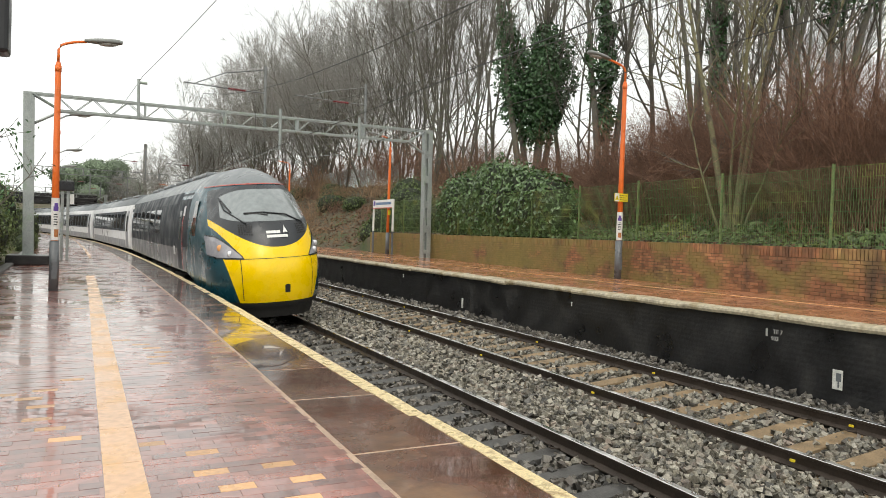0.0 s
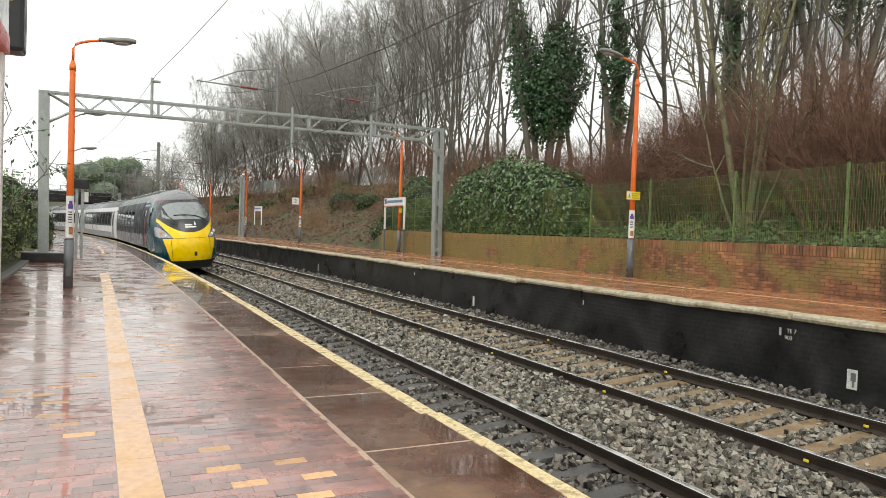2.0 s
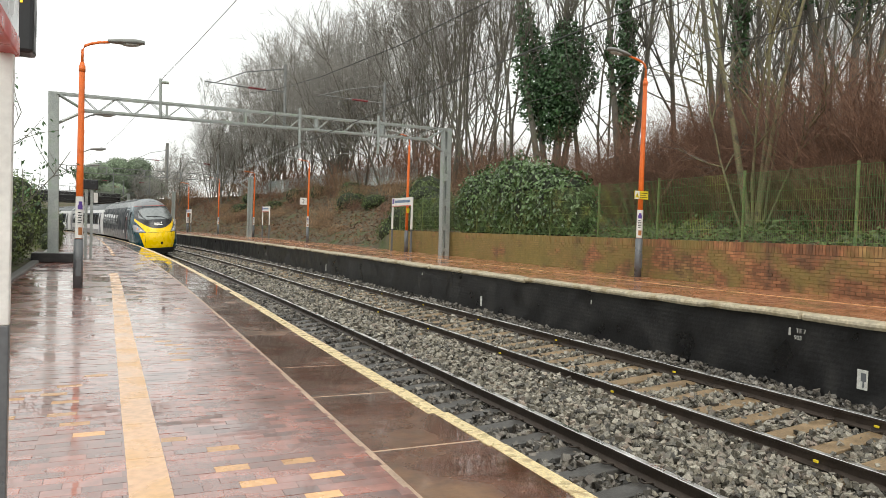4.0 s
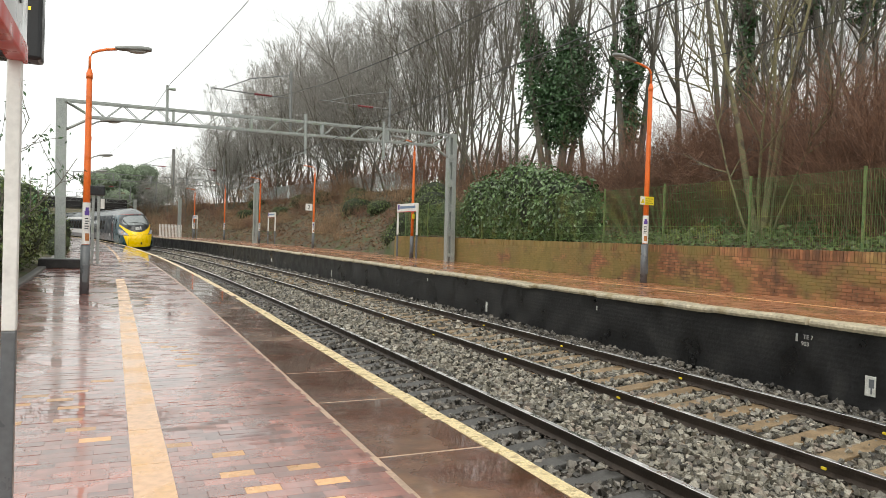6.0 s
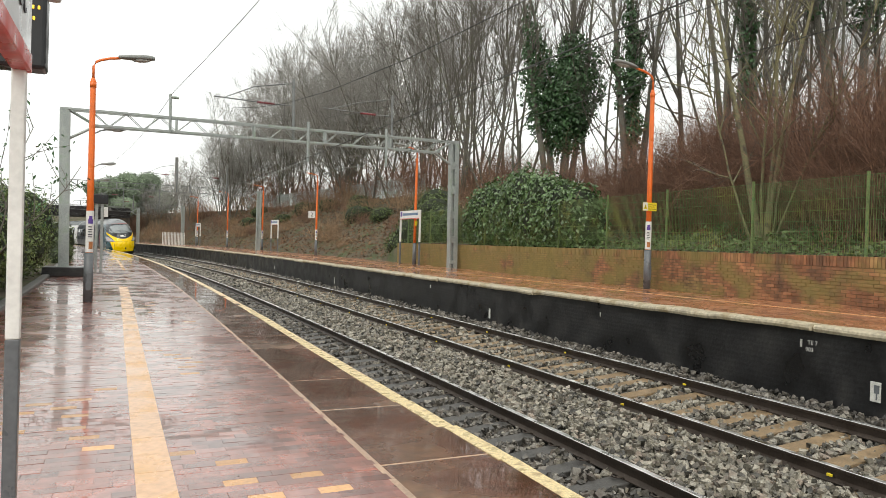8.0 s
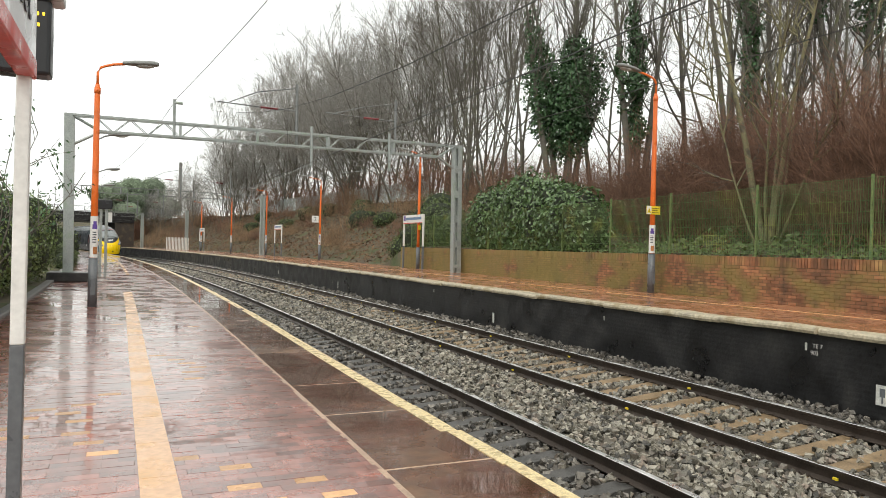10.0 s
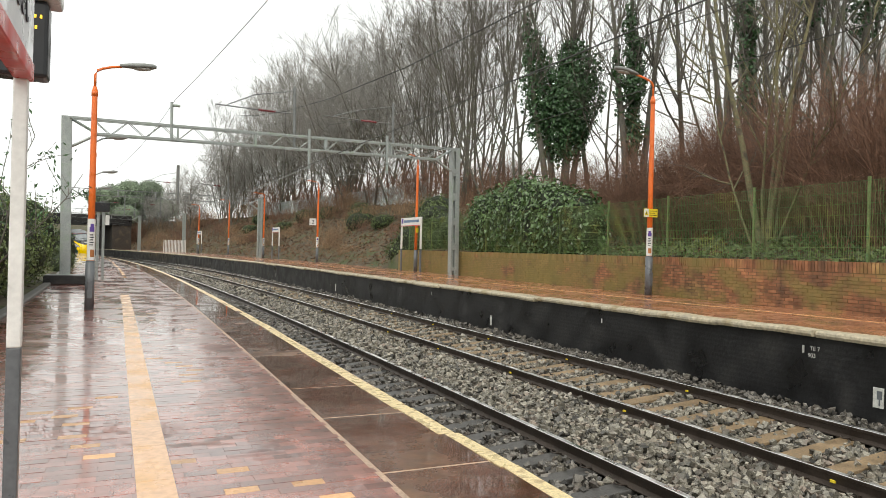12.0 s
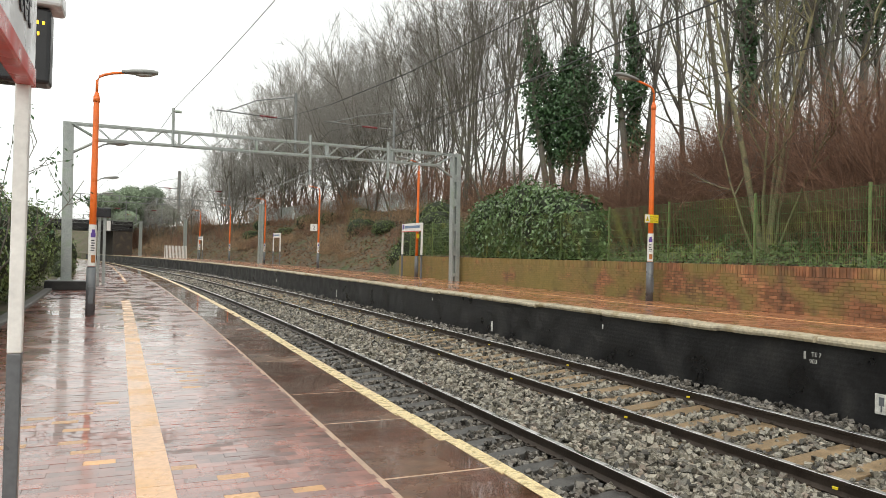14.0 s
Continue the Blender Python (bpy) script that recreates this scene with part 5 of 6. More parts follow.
def build_undergrowth():
    rng = random.Random(21)
    red = [stem_clump(31, 3.4, 75, 1.2, M_REDTWIG, "stem_mass", 0.0, 11), stem_clump(32, 4.6, 70, 1.25, M_REDTWIG, "stem_mass", 0.02, 15), stem_clump(33, 2.4, 90, 1.2, M_DRYTWIG, "stem_mass", 0.05, 7)]
    for i in range(150):
        if i >= 136:
            s, d, k, sc = 44 + 3.8 * (i - 136) + rng.uniform(-1, 1), rng.uniform(23.2, 26.5), 0, rng.uniform(1.0, 1.5)
        elif i >= 120:
            s, d, k, sc = rng.uniform(17, 32), rng.uniform(17.4, 21.0), i % 2, rng.uniform(0.85, 1.05)
        elif i < 22:
            s, d, k, sc = rng.uniform(8.6, 12.9), rng.uniform(15.8, 18.8), (1, 0, 0)[i % 3], rng.uniform(0.8, 1.08)
        elif i < 40:
            s, d, k, sc = rng.uniform(14, 19.5), rng.uniform(16.6, 19.8), (0, 1, 0, 1)[i % 4], rng.uniform(0.85, 1.1)
        elif i < 66:
            s, d, k, sc = rng.uniform(18, 36), rng.uniform(16.6, 21.5), (0, 2, 0)[i % 3], rng.uniform(0.75, 1.05)
        elif i < 84:
            s, d, k, sc = rng.uniform(36, 75), rng.uniform(20, 25), (0, 2)[i % 2], rng.uniform(0.8, 1.1)
        else:
            s, d, k, sc = rng.uniform(90, 145), rng.uniform(14.5, 25), (2, 2, 0)[i % 3], rng.uniform(0.9, 1.3)
        t = new("shrub")
        t.matrix_basis = Matrix.Translation(at(s, d, bank(s, d))) @ pose(0, 0, 0, 0, 0, rng.uniform(0, 360)) @ Matrix.Scale(sc, 4)
        for nm, me in zip(("stem_mass", "twig_mass"), red[k]):
            tagged(new(nm, me), kind="stuff" if nm == "twig_mass" else "").parent = t
        tagged(t, "dry straw-brown leafless shrub on the bank" if k == 2 else "red-brown leafless shrub thicket on the bank", "shrub", "leafless shrubs")
    # scrub where the platform narrows beyond the gantry
    for i in range(5):
        s = 36.7 + i * 3.6
        r = 0.78 + 0.1 * math.sin(i * 2.1)
        leafy_bush("scrub_bush", Matrix.Translation(at(s, -2.1, 0.4)) @ Matrix.Scale(0.62, 4), [((0, 0, 0), (r, 1.3, 0.85)), ((-0.25, 1.3, 0.25), (r * 0.9, 1.2, 0.9)), ((-0.5, 0.4, 0.6), (0.6, 0.8, 0.65))], 2600, 0.10, M_BUSH,
                   "low green scrub where the platform narrows beyond the gantry", "bush", 120 + i, group="platform end scrub")
    # laurel mass over the fence
    lob = []
    for i in range(13):
        s = 19.6 + 7.0 * i / 12
        h = float(np.interp(s, [18.3, 20.6, 23.5, 26.5], [1.05, 1.35, 1.62, 1.42])) + 0.08 * math.sin(i * 2.3)
        p = at(s, wall_d(s) + 0.86 + 0.15 * rng.random(), WALL_TOP + h * 0.75)
        lob.append((tuple(p), (0.9, 0.85, h * rng.uniform(0.95, 1.15))))
        if i in (8, 9):
            p = at(s, wall_d(s) + 1.7, WALL_TOP + 2.2)
            lob.append((tuple(p), (0.7, 0.7, 0.7)))
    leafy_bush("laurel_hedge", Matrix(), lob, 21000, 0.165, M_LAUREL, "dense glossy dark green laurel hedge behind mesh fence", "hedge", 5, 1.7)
    # evergreen bush at the wall's end
    lob = [(tuple(at(35.6 + dx, 15.2 + dy, 1.6 + dz)), (1.3, 1.2, r)) for dx, dy, dz, r in ((0, 0, 0, 1.3), (0.8, 0.9, 1.0, 1.2), (-0.5, 1.2, 1.3, 1.3), (1.2, 2.0, 2.0, 1.2), (0.2, -0.3, -0.3, 0.9), (-1.6, 1.3, 1.0, 1.1))]
    leafy_bush("evergreen_bush", Matrix(), lob, 7000, 0.13, M_BUSH, "dark evergreen bush at the end of the wall", "bush", 6)
    lob = [(tuple(at(31 + 1.3 * i, 16.0, 2.1 + 0.3 * math.sin(i * 2))), (1.0, 0.9, 0.95)) for i in range(-1, 3)]
    leafy_bush("evergreen_bush", Matrix(), lob, 3500, 0.12, M_BUSH, "green bush behind the mesh fence", "bush", 7)
    # low ivy behind the fence
    rs = np.random.RandomState(9)
    n = 8000
    s, u = rs.uniform(2.5, 19, n), rs.uniform(0.3, 5, n) ** 1.0
    pts = np.array([tuple(at(a, wall_d(a) + b, bank(a, wall_d(a) + b) + c)) for a, b, c in zip(s, u, rs.uniform(0.0, 0.42, n) * (0.6 + 0.5 * np.sin(s * 1.7)))])
    tagged(new("ground_ivy", leaf_mesh("ground_ivy", pts, np.tile([-0.4, -0.3, 0.8], (n, 1)), 0.12, M_BUSH, 3, 1.3)), "low green ivy and brambles behind the fence", "ground cover", kind="stuff")
    n = 9000
    s, u = rs.uniform(2.5, 34, n), rs.uniform(0.3, 7, n)
    pts = np.array([tuple(at(a, wall_d(a) + b, bank(a, wall_d(a) + b) + 0.03 + 0.06 * c)) for a, b, c in zip(s, u, rs.rand(n))])
    tagged(new("leaf_litter", leaf_mesh("leaf_litter", pts, np.tile([0, 0, 1.0], (n, 1)), 0.10, M_LITTER, 4, 1.4)), "fallen brown leaves on the bank", "leaf litter", kind="stuff")
    n = 42000
    s, u = rs.uniform(34.5, 135, n), rs.uniform(0.7, 12, n)
    pts = np.array([tuple(at(a, wall_d(a) + b, bank(a, wall_d(a) + b) + 0.12 * c)) for a, b, c in zip(s, u, rs.rand(n))])
    tagged(new("dead_bracken", leaf_mesh("dead_bracken", pts, np.tile([-0.3, -0.4, 0.7], (n, 1)), 0.26, M_LITTER, 5, 2.6, 0.9)), "dead brown bracken and leaf litter on the steep bank", "ground cover", kind="stuff")
    brush = [stem_clump(41, 1.5, 120, 1.4, M_DRYTWIG, "stem_mass", 0.12), stem_clump(42, 1.2, 110, 1.2, M_REDTWIG, "stem_mass", 0.14)]
    for i in range(40):
        s, u = rng.uniform(36, 92), rng.uniform(1.6, 10)
        t = new("bramble")
        t.matrix_basis = Matrix.Translation(at(s, wall_d(s) + u, bank(s, wall_d(s) + u))) @ pose(0, 0, 0, 0, 0, rng.uniform(0, 360)) @ Matrix.Scale(rng.uniform(0.7, 1.3), 4)
        for nm, me in zip(("stem_mass", "twig_mass"), brush[i % 2]):
            tagged(new(nm, me), kind="stuff" if nm == "twig_mass" else "").parent = t
        tagged(t, "dead brown bramble clump on the steep bank", "bramble", "bank brambles")
    for i, (s, d) in enumerate(((52, -6), (66, -6.5), (78, -7), (60, -10))):
        leafy_bush("scrub_bush", Matrix.Translation(at(s, d, 1.0)), [((0, 0, 0), (1.6, 1.6, 1.3)), ((0.9, 0.6, 0.5), (1.2, 1.2, 1.0))], 1600, 0.16, M_BUSH, "green bush behind the far end of the platform", "bush", 70 + i, group="scrub bushes")
    for i, (x, y) in enumerate(((-4.0, 50), (-4.9, 58), (-6.4, 66))):
        leafy_bush("scrub_bush", Matrix.Translation((x, y, 0.9)), [((0, 0, 0), (0.9, 0.9, 1.3)), ((-0.6, 0.6, 0.1), (0.9, 0.9, 1.2))], 1200, 0.13, M_BUSH, "green bush behind the far end of the platform", "bush", 90 + i, group="scrub bushes")
    # green scrub on the bank
    for i in range(9):
        s, u = rng.uniform(50, 95), rng.uniform(4, 11)
        p = at(s, wall_d(s) + u, bank(s, wall_d(s) + u) + 0.3)
        r = rng.uniform(0.6, 1.3)
        leafy_bush("scrub_bush", Matrix.Translation(p), [((0, 0, 0), (r, r, r * 0.8)), ((r * 0.7, 0.3, 0.2), (r * 0.7, r * 0.7, r * 0.6))], 900, 0.15, M_BUSH, "low green scrub bush on the steep bank", "bush", 60 + i, group="scrub bushes")
    # hedge behind the near platform
    lob = []
    for i in range(15):
        s = 5.5 + 1.55 * i
        h = 1.0 + 0.22 * math.sin(i * 1.9) + 0.1 * rng.random()
        lob.append((tuple(at(s, -3.0 + 0.2 * rng.random(), h * 1.2)), (1.0, 1.2, h * 1.08)))
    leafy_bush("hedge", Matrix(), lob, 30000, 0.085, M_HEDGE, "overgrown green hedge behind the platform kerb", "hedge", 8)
    # sparse sapling with last leaves
    rs2 = random.Random(5)
    tb, tips = Tubes(), []
    for k in range(5):
        st = bent(rs2, Vector((rs2.gauss(0, .15), rs2.gauss(0, .15), 0)), Vector((rs2.uniform(-.2, .5), rs2.uniform(-.2, .3), 1)), rs2.uniform(2.6, 3.5), 6, 0.10, 0.02)
        tb.add(st, [0.018 - 0.002 * i for i in range(7)], 5)
        for _ in range(9):
            e = rs2.randint(2, 5)
            tw = bent(rs2, st[e].lerp(st[e + 1], rs2.random()), side_way(rs2, (st[e + 1] - st[e]).normalized(), rs2.uniform(0.5, 1.1)), rs2.uniform(0.4, 0.9), 3, 0.15, 0.05)
            tb.add(tw, [0.008, 0.006, 0.005, 0.003], 4)
            tips += tw[1:]
    t = thing("sapling", Matrix.Translation(at(14.0, -2.35, 0.1)), "thin sapling with a few dark leaves above the hedge", "sapling")
    new("stem", tb.mesh("stem", M_TWIG)).parent = t
    pts = np.array([tuple(p + Vector((rs2.gauss(0, .05), rs2.gauss(0, .05), rs2.gauss(0, .05)))) for p in tips for _ in range(3)])
    new("foliage", leaf_mesh("foliage", pts, np.tile([0, -0.6, 0.5], (len(pts), 1)), 0.10, M_IVY, 12, 2.6)).parent = t
    # rough grass beyond the plinth
    n = 5000
    s, d = rs.uniform(24, 60, n), rs.uniform(-7, -2.25, n)
    pts = np.array([tuple(at(a, b, bank(a, b) + 0.02)) for a, b in zip(s, d)])
    tagged(new("rough_grass", leaf_mesh("rough_grass", pts, np.tile([0, -0.8, 0.4], (n, 1)), 0.22, M_WETGRASS, 13, 5.0)), "rough wet grass behind the platform", "grass", kind="stuff")


def build_distance():
    rng = random.Random(77)
    # palisade fence on top of the bank
    f = thing("palisade_fence", Matrix(), "grey steel palisade fence along the top of the bank", "fence")
    s, pale = 52.0, None
    while s < 98:
        for i in range(18):
            a = s + i * 0.153
            dd = wall_d(a) + 10.6
            if pale is None:
                bm = bmesh.new()
                box(bm, -0.008, 0.008, -0.046, 0.046, -0.95, 0.95)
                pale = part("pale", bm, M_GALV, f)
                pl = pale
            else:
                pl = new("pale", pale.data)
                pl.parent = f
            pl.matrix_basis = stand(a, dd, bank(a, dd) + 0.85)
        bm = bmesh.new()
        for z in (0.45, 1.45):
            tube(bm, [at(a, wall_d(a) + 10.64, bank(a, wall_d(a) + 10.6) + z) for a in (s, s + 2.75)], 0.03, 4, False)
        part("rail", bm, M_GALV, f)
        s += 2.75
    # low platform-end gate
    g = thing("palisade_gate", Matrix(), "short pale grey palisade fence at the platform end", "fence")
    for i in range(16):
        bm = bmesh.new()
        box(bm, -0.045, 0.045, -0.01, 0.01, 0, 1.5)
        p = part("pale", bm, M_WHITE, g)
        p.matrix_basis = stand(90.0, 10.6 + i * 0.17, ZF)
    bm = bmesh.new()
    for z in (0.4, 1.2):
        box(bm, 0, 2.6, 0.012, 0.05, z, z + 0.06)
    part("rail", bm, M_GALV, g).matrix_basis = stand(90.0, 10.55, ZF)
    # brick overbridge that closes the line
    b = thing("overbridge", stand(110, D1 + 1.0, 0), "dark brick road bridge over the tracks in the distance", "bridge")
    for x0, x1 in ((-9, -3.9), (3.9, 6.5)):
        bm = bmesh.new()
        box(bm, x0, x1, 0, 8, -1.5, 4.4)
        part("abutment", bm, M_SOOT, b)
    bm = bmesh.new()
    box(bm, -9, 6.5, -0.1, 8.1, 3.9, 4.7)
    part("deck", bm, M_PLATBLACK, b)
    bm = bmesh.new()
    box(bm, -9, 6.5, -0.15, 0.2, 4.7, 5.3)
    part("parapet", bm, M_PLATBLACK, b)
    # evergreens and a chimney far off
    for i, (x, y, r) in enumerate(((-1.5, 128, 2.9), (2.3, 133, 3.1), (-4.2, 134, 2.5))):
        lob = [((rng.gauss(0, r * .4), rng.gauss(0, r * .4), r * (0.9 + 0.35 * k)), (r * 0.75, r * 0.75, r * 0.6)) for k in range(5)]
        p = Vector((x, y, 3.6))
        leafy_bush("evergreen_tree", Matrix.Translation(p), lob, 6500, 0.30, M_CONIFER, "distant evergreen tree beside the line, haze put in its colour", "tree", 80 + i, group="distant evergreens")
    c = thing("chimney", Matrix.Translation((10.1, 185, 0)), "distant pale chimney stack above the trees", "chimney")
    bm = bmesh.new()
    tube(bm, [(0, 0, 0), (0, 0, 20.9)], [0.5, 0.36], 16)
    part("stack", bm, M_CONCRETE, c)


build_trees()
ivy_column(28.0, 19.4, ((0.0, 0.05, 15), (-0.15, 0.0, 15), (0.13, 0.1, 14), (-0.06, 0.15, 15), (0.06, 0.0, 13)),
           ((0, 3.6, 10.0, 0.50, 0.95, 0.25), (1, 5.2, 11.0, 0.45, 0.42, 0.12), (2, 4.6, 9.5, 0.5, 0.75, 0.25), (3, 4.2, 11.5, 0.5, 0.70, 0.14), (4, 4.2, 9.5, 0.5, 0.85, 0.3)),
           51, 17000, "tall forked tree thickly wrapped in dark green ivy")
ivy_column(23.5, 20.0, ((-0.02, 0.05, 14), (-0.12, 0.0, 13), (0.10, 0.1, 13)), ((0, 3.2, 10.0, 0.3, 0.42, 0.2), (1, 5.0, 8.0, 0.12, 0.2, 0.1)), 52, 3600, "slender tree trunk sleeved in dark ivy")
ivy_column(17.0, 19.2, ((0.0, 0.05, 13), (0.08, 0.1, 13)), ((0, 3.0, 11.5, 0.2, 0.34, 0.3), (1, 6.0, 12.0, 0.1, 0.22, 0.25)), 53, 3600, "slender tree trunk sleeved in dark ivy", 0.12)
ivy_column(15.0, 22.0, ((0.0, 0.05, 13), (-0.2, 0.1, 13), (0.15, 0.1, 12)), ((0, 6.0, 11.5, 0.4, 0.7, 0.7), (1, 6.5, 11.5, 0.3, 0.5, 0.6), (2, 6.5, 11.0, 0.3, 0.5, 0.6)), 54, 5000, "tree crown smothered in dark green ivy")
build_undergrowth()
build_distance()

# ---- the train ----
M_TEAL = material("dark_teal_paint", (0.008, 0.060, 0.085), 0.32, vary=0.12, scale=2, coat=0.15, stretch="object")
M_TYELLOW = material("yellow_nose_paint", (1.0, 0.66, 0.002), 0.32, vary=0.06, scale=3, coat=0.25, stretch="object")
M_CHAR = material("charcoal_nose_paint", (0.024, 0.027, 0.032), 0.35, vary=0.15, scale=3, coat=0.1, stretch="object")
M_ROOF = material("grey_roof_paint", (0.17, 0.185, 0.195), 0.4, vary=0.2, scale=2, coat=0.1, stretch="object")
M_SLATE = material("slate_side_paint", (0.022, 0.029, 0.037), 0.5, vary=0.15, scale=1.5, spec=0.2, stretch="object")
M_SILVER = material("silver_side_paint", (0.24, 0.25, 0.27), 0.45, vary=0.2, scale=1.5, coat=0.1, stretch="object")
# The platform mirrored in the lead car's lower side, put into the colour.
M_LOWGREY = material("mirrored_platform_grey", (0.11, 0.118, 0.128), 0.4, vary=0.25, scale=1.5, coat=0.2, stretch="object")
M_TWHITE = material("white_side_paint", (0.62, 0.63, 0.64), 0.4, vary=0.12, scale=1.5, coat=0.1, stretch="object")
M_TGLASS = material("dark_train_glass", (0.018, 0.022, 0.026), 0.06, vary=0.1, scale=1, spec=0.35, rough_vary=0.03, stretch="object")
# The sky's reflection in the windscreen is put into this raised grey.
M_SCREEN = material("windscreen_sky_grey", (0.19, 0.215, 0.22), 0.10, vary=0.2, scale=0.8, spec=1.0, rough_vary=0.05, coat=1.0, stretch="object")
M_HEADLAMP = material("headlamp_cover", (0.36, 0.36, 0.40), 0.12, vary=0.15, scale=8, spec=0.8, rough_vary=0.04, stretch="object")
M_REFLECTOR = material("lamp_reflector", (0.85, 0.85, 0.88), 0.12, 0.6, vary=0.05, stretch="object")
M_AMBER = material("amber_lamp", (0.85, 0.42, 0.16), 0.15, vary=0.05, stretch="object")
M_TREDLINE = material("red_lining", (0.42, 0.07, 0.05), 0.3, vary=0.05, stretch="object")
M_UNDER = material("grimy_underframe", (0.015, 0.014, 0.013), 0.75, vary=0.4, scale=4, bump=0.4, stretch="object")
M_DOORRED = material("red_door_paint", (0.36, 0.045, 0.05), 0.3, vary=0.1, stretch="object")

CAR = 23.9
ZK = [0.30, 0.60, 1.20, 1.90, 2.50, 2.90, 3.15, 3.35, 3.48, 3.55]
WK = [1.27, 1.33, 1.365, 1.335, 1.235, 1.10, 0.93, 0.68, 0.38, 0.02]
YK = [0.16, 0.06, 0.03, 0.34, 0.88, 1.32, 1.70, 2.20, 2.80, 3.60]
LK = [2.1, 2.1, 2.2, 2.6, 2.8, 2.9, 3.0, 2.9, 2.6, 2.0]


def knot(z, table):
    """A smooth curve through the table's values over ZK."""
    i = max(0, min(len(ZK) - 2, int(np.searchsorted(ZK, z) - 1)))

    def slope(j):
        a, b = max(0, j - 1), min(len(ZK) - 1, j + 1)
        return (table[b] - table[a]) / (ZK[b] - ZK[a])
    h = ZK[i + 1] - ZK[i]
    t = (z - ZK[i]) / h
    return ((2 * t**3 - 3 * t**2 + 1) * table[i] + (t**3 - 2 * t**2 + t) * h * slope(i) + (-2 * t**3 + 3 * t**2) * table[i + 1] + (t**3 - t**2) * h * slope(i + 1))


def nose(a, z, off=0.0):
    """The nose's skin at height z, a from -1 (one side) to 1."""
    n = 2.35
    a = max(-0.9999, min(0.9999, a))
    w, y0, ln = knot(z, WK), knot(z, YK), knot(z, LK)

    def at_(a_, z_):
        w_, y_, l_ = knot(z_, WK), knot(z_, YK), knot(z_, LK)
        return Vector((w_ * a_, y_ + l_ * (1 - max(0.0, 1 - abs(a_) ** n) ** (1 / n)), z_))
    p = Vector((w * a, y0 + ln * (1 - max(0.0, 1 - abs(a) ** n) ** (1 / n)), z))
    if off:
        du = at_(min(0.9999, a + 0.01), z) - at_(max(-0.9999, a - 0.01), z)
        dz = at_(a, min(3.54, z + 0.01)) - at_(a, max(0.31, z - 0.01))
        p += du.cross(dz).normalized() * off
    return p


def nose_patch(name, mat, parent, a0, a1, low, high, off, na=40, nz=14, label=""):
    bm = bmesh.new()
    g = []
    for i in range(na + 1):
        a = a0 + (a1 - a0) * i / na
        lo, hi = low(a), high(a)
        g.append([bm.verts.new(nose(a, lo + (hi - lo) * j / nz, off)) for j in range(nz + 1)])
    for i in range(na):
        for j in range(nz):
            try:
                bm.faces.new((g[i][j], g[i + 1][j], g[i + 1][j + 1], g[i][j + 1]))
            except ValueError:
                pass
    return part(name, bm, mat, parent, label, True)


def side_patch(bm, sgn, y0, y1, z0, z1, off):
    nz = 6
    rows = [[bm.verts.new((sgn * (knot(z, WK) + off), y, z)) for y in (y0, y1)] for z in np.linspace(z0, z1, nz + 1)]
    for p, q in zip(rows, rows[1:]):
        bm.faces.new((p[0], p[1], q[1], q[0]) if sgn > 0 else (p[1], p[0], q[0], q[1]))


def side_part(name, mat, parent, sgn, y0, y1, z0, z1, off, label=""):
    bm = bmesh.new()
    side_patch(bm, sgn, y0, y1, z0, z1, off)
    return part(name, bm, mat, parent, label, True)


def car_shell(bm, y0, y1, z0=0.82, open_front=True):
    zs = np.concatenate([np.linspace(z0, 3.4, 22), [3.46, 3.51, 3.54, 3.55]])
    ring0, ring1 = [], []
    for y, ring in ((y0, ring0), (y1, ring1)):
        for z in zs:
            ring.append(bm.verts.new((-knot(z, WK), y, z)))
        for z in reversed(zs[:-1]):
            ring.append(bm.verts.new((knot(z, WK), y, z)))
    n = len(ring0)
    for j in range(n - 1):
        f = bm.faces.new((ring0[j], ring0[j + 1], ring1[j + 1], ring1[j]))
        zc = (ring0[j].co.z + ring0[j + 1].co.z) / 2
        f.material_index = 1 if zc > 3.0 else 0
    bm.faces.new((ring0[0], ring1[0], ring1[-1], ring0[-1])).material_index = 0
    bm.faces.new(ring1)
    if not open_front:
        bm.faces.new(list(reversed(ring0)))


def bogie(parent, y):
    b = new("bogie")
    b.parent = parent
    b.matrix_basis = pose(0, y, 0)
    bm = bmesh.new()
    for x in (-1.05, 1.05):
        box(bm, x - 0.08, x + 0.08, -1.75, 1.75, 0.45, 0.72, 0.04)
        for yy in (-1.35, 1.35):
            box(bm, x - 0.13, x + 0.13, yy - 0.22, yy + 0.22, 0.28, 0.62, 0.04)
        tube(bm, [(x, -0.5, 0.5), (x, -0.5, 0.95)], 0.10, 8)
        tube(bm, [(x, 0.5, 0.5), (x, 0.5, 0.95)], 0.10, 8)
    box(bm, -1.0, 1.0, -0.3, 0.3, 0.4, 0.75, 0.04)
    part("frame", bm, M_UNDER, b)
    for yy in (-1.35, 1.35):
        for x in (-0.78, 0.78):
            bm = bmesh.new()
            tube(bm, [(x - 0.065, yy, 0.425), (x + 0.065, yy, 0.425)], 0.425, 20)
            part("wheel", bm, M_UNDER, b)


def underframe(parent, y0, y1):
    bm = bmesh.new()
    for i in range(4):
        a = y0 + (y1 - y0) * i / 4
        box(bm, -1.15, 1.15, a + 0.15, a + (y1 - y0) / 4 - 0.15, 0.32, 0.62, 0.03)
    part("equipment_case", bm, M_UNDER, parent)


def roof_units(parent, ys):
    for y, ln in ys:
        bm = bmesh.new()
        box(bm, -0.5, 0.5, y, y + ln, 3.44, 3.575, 0.05)
        part("roof_unit", bm, M_ROOF, parent)


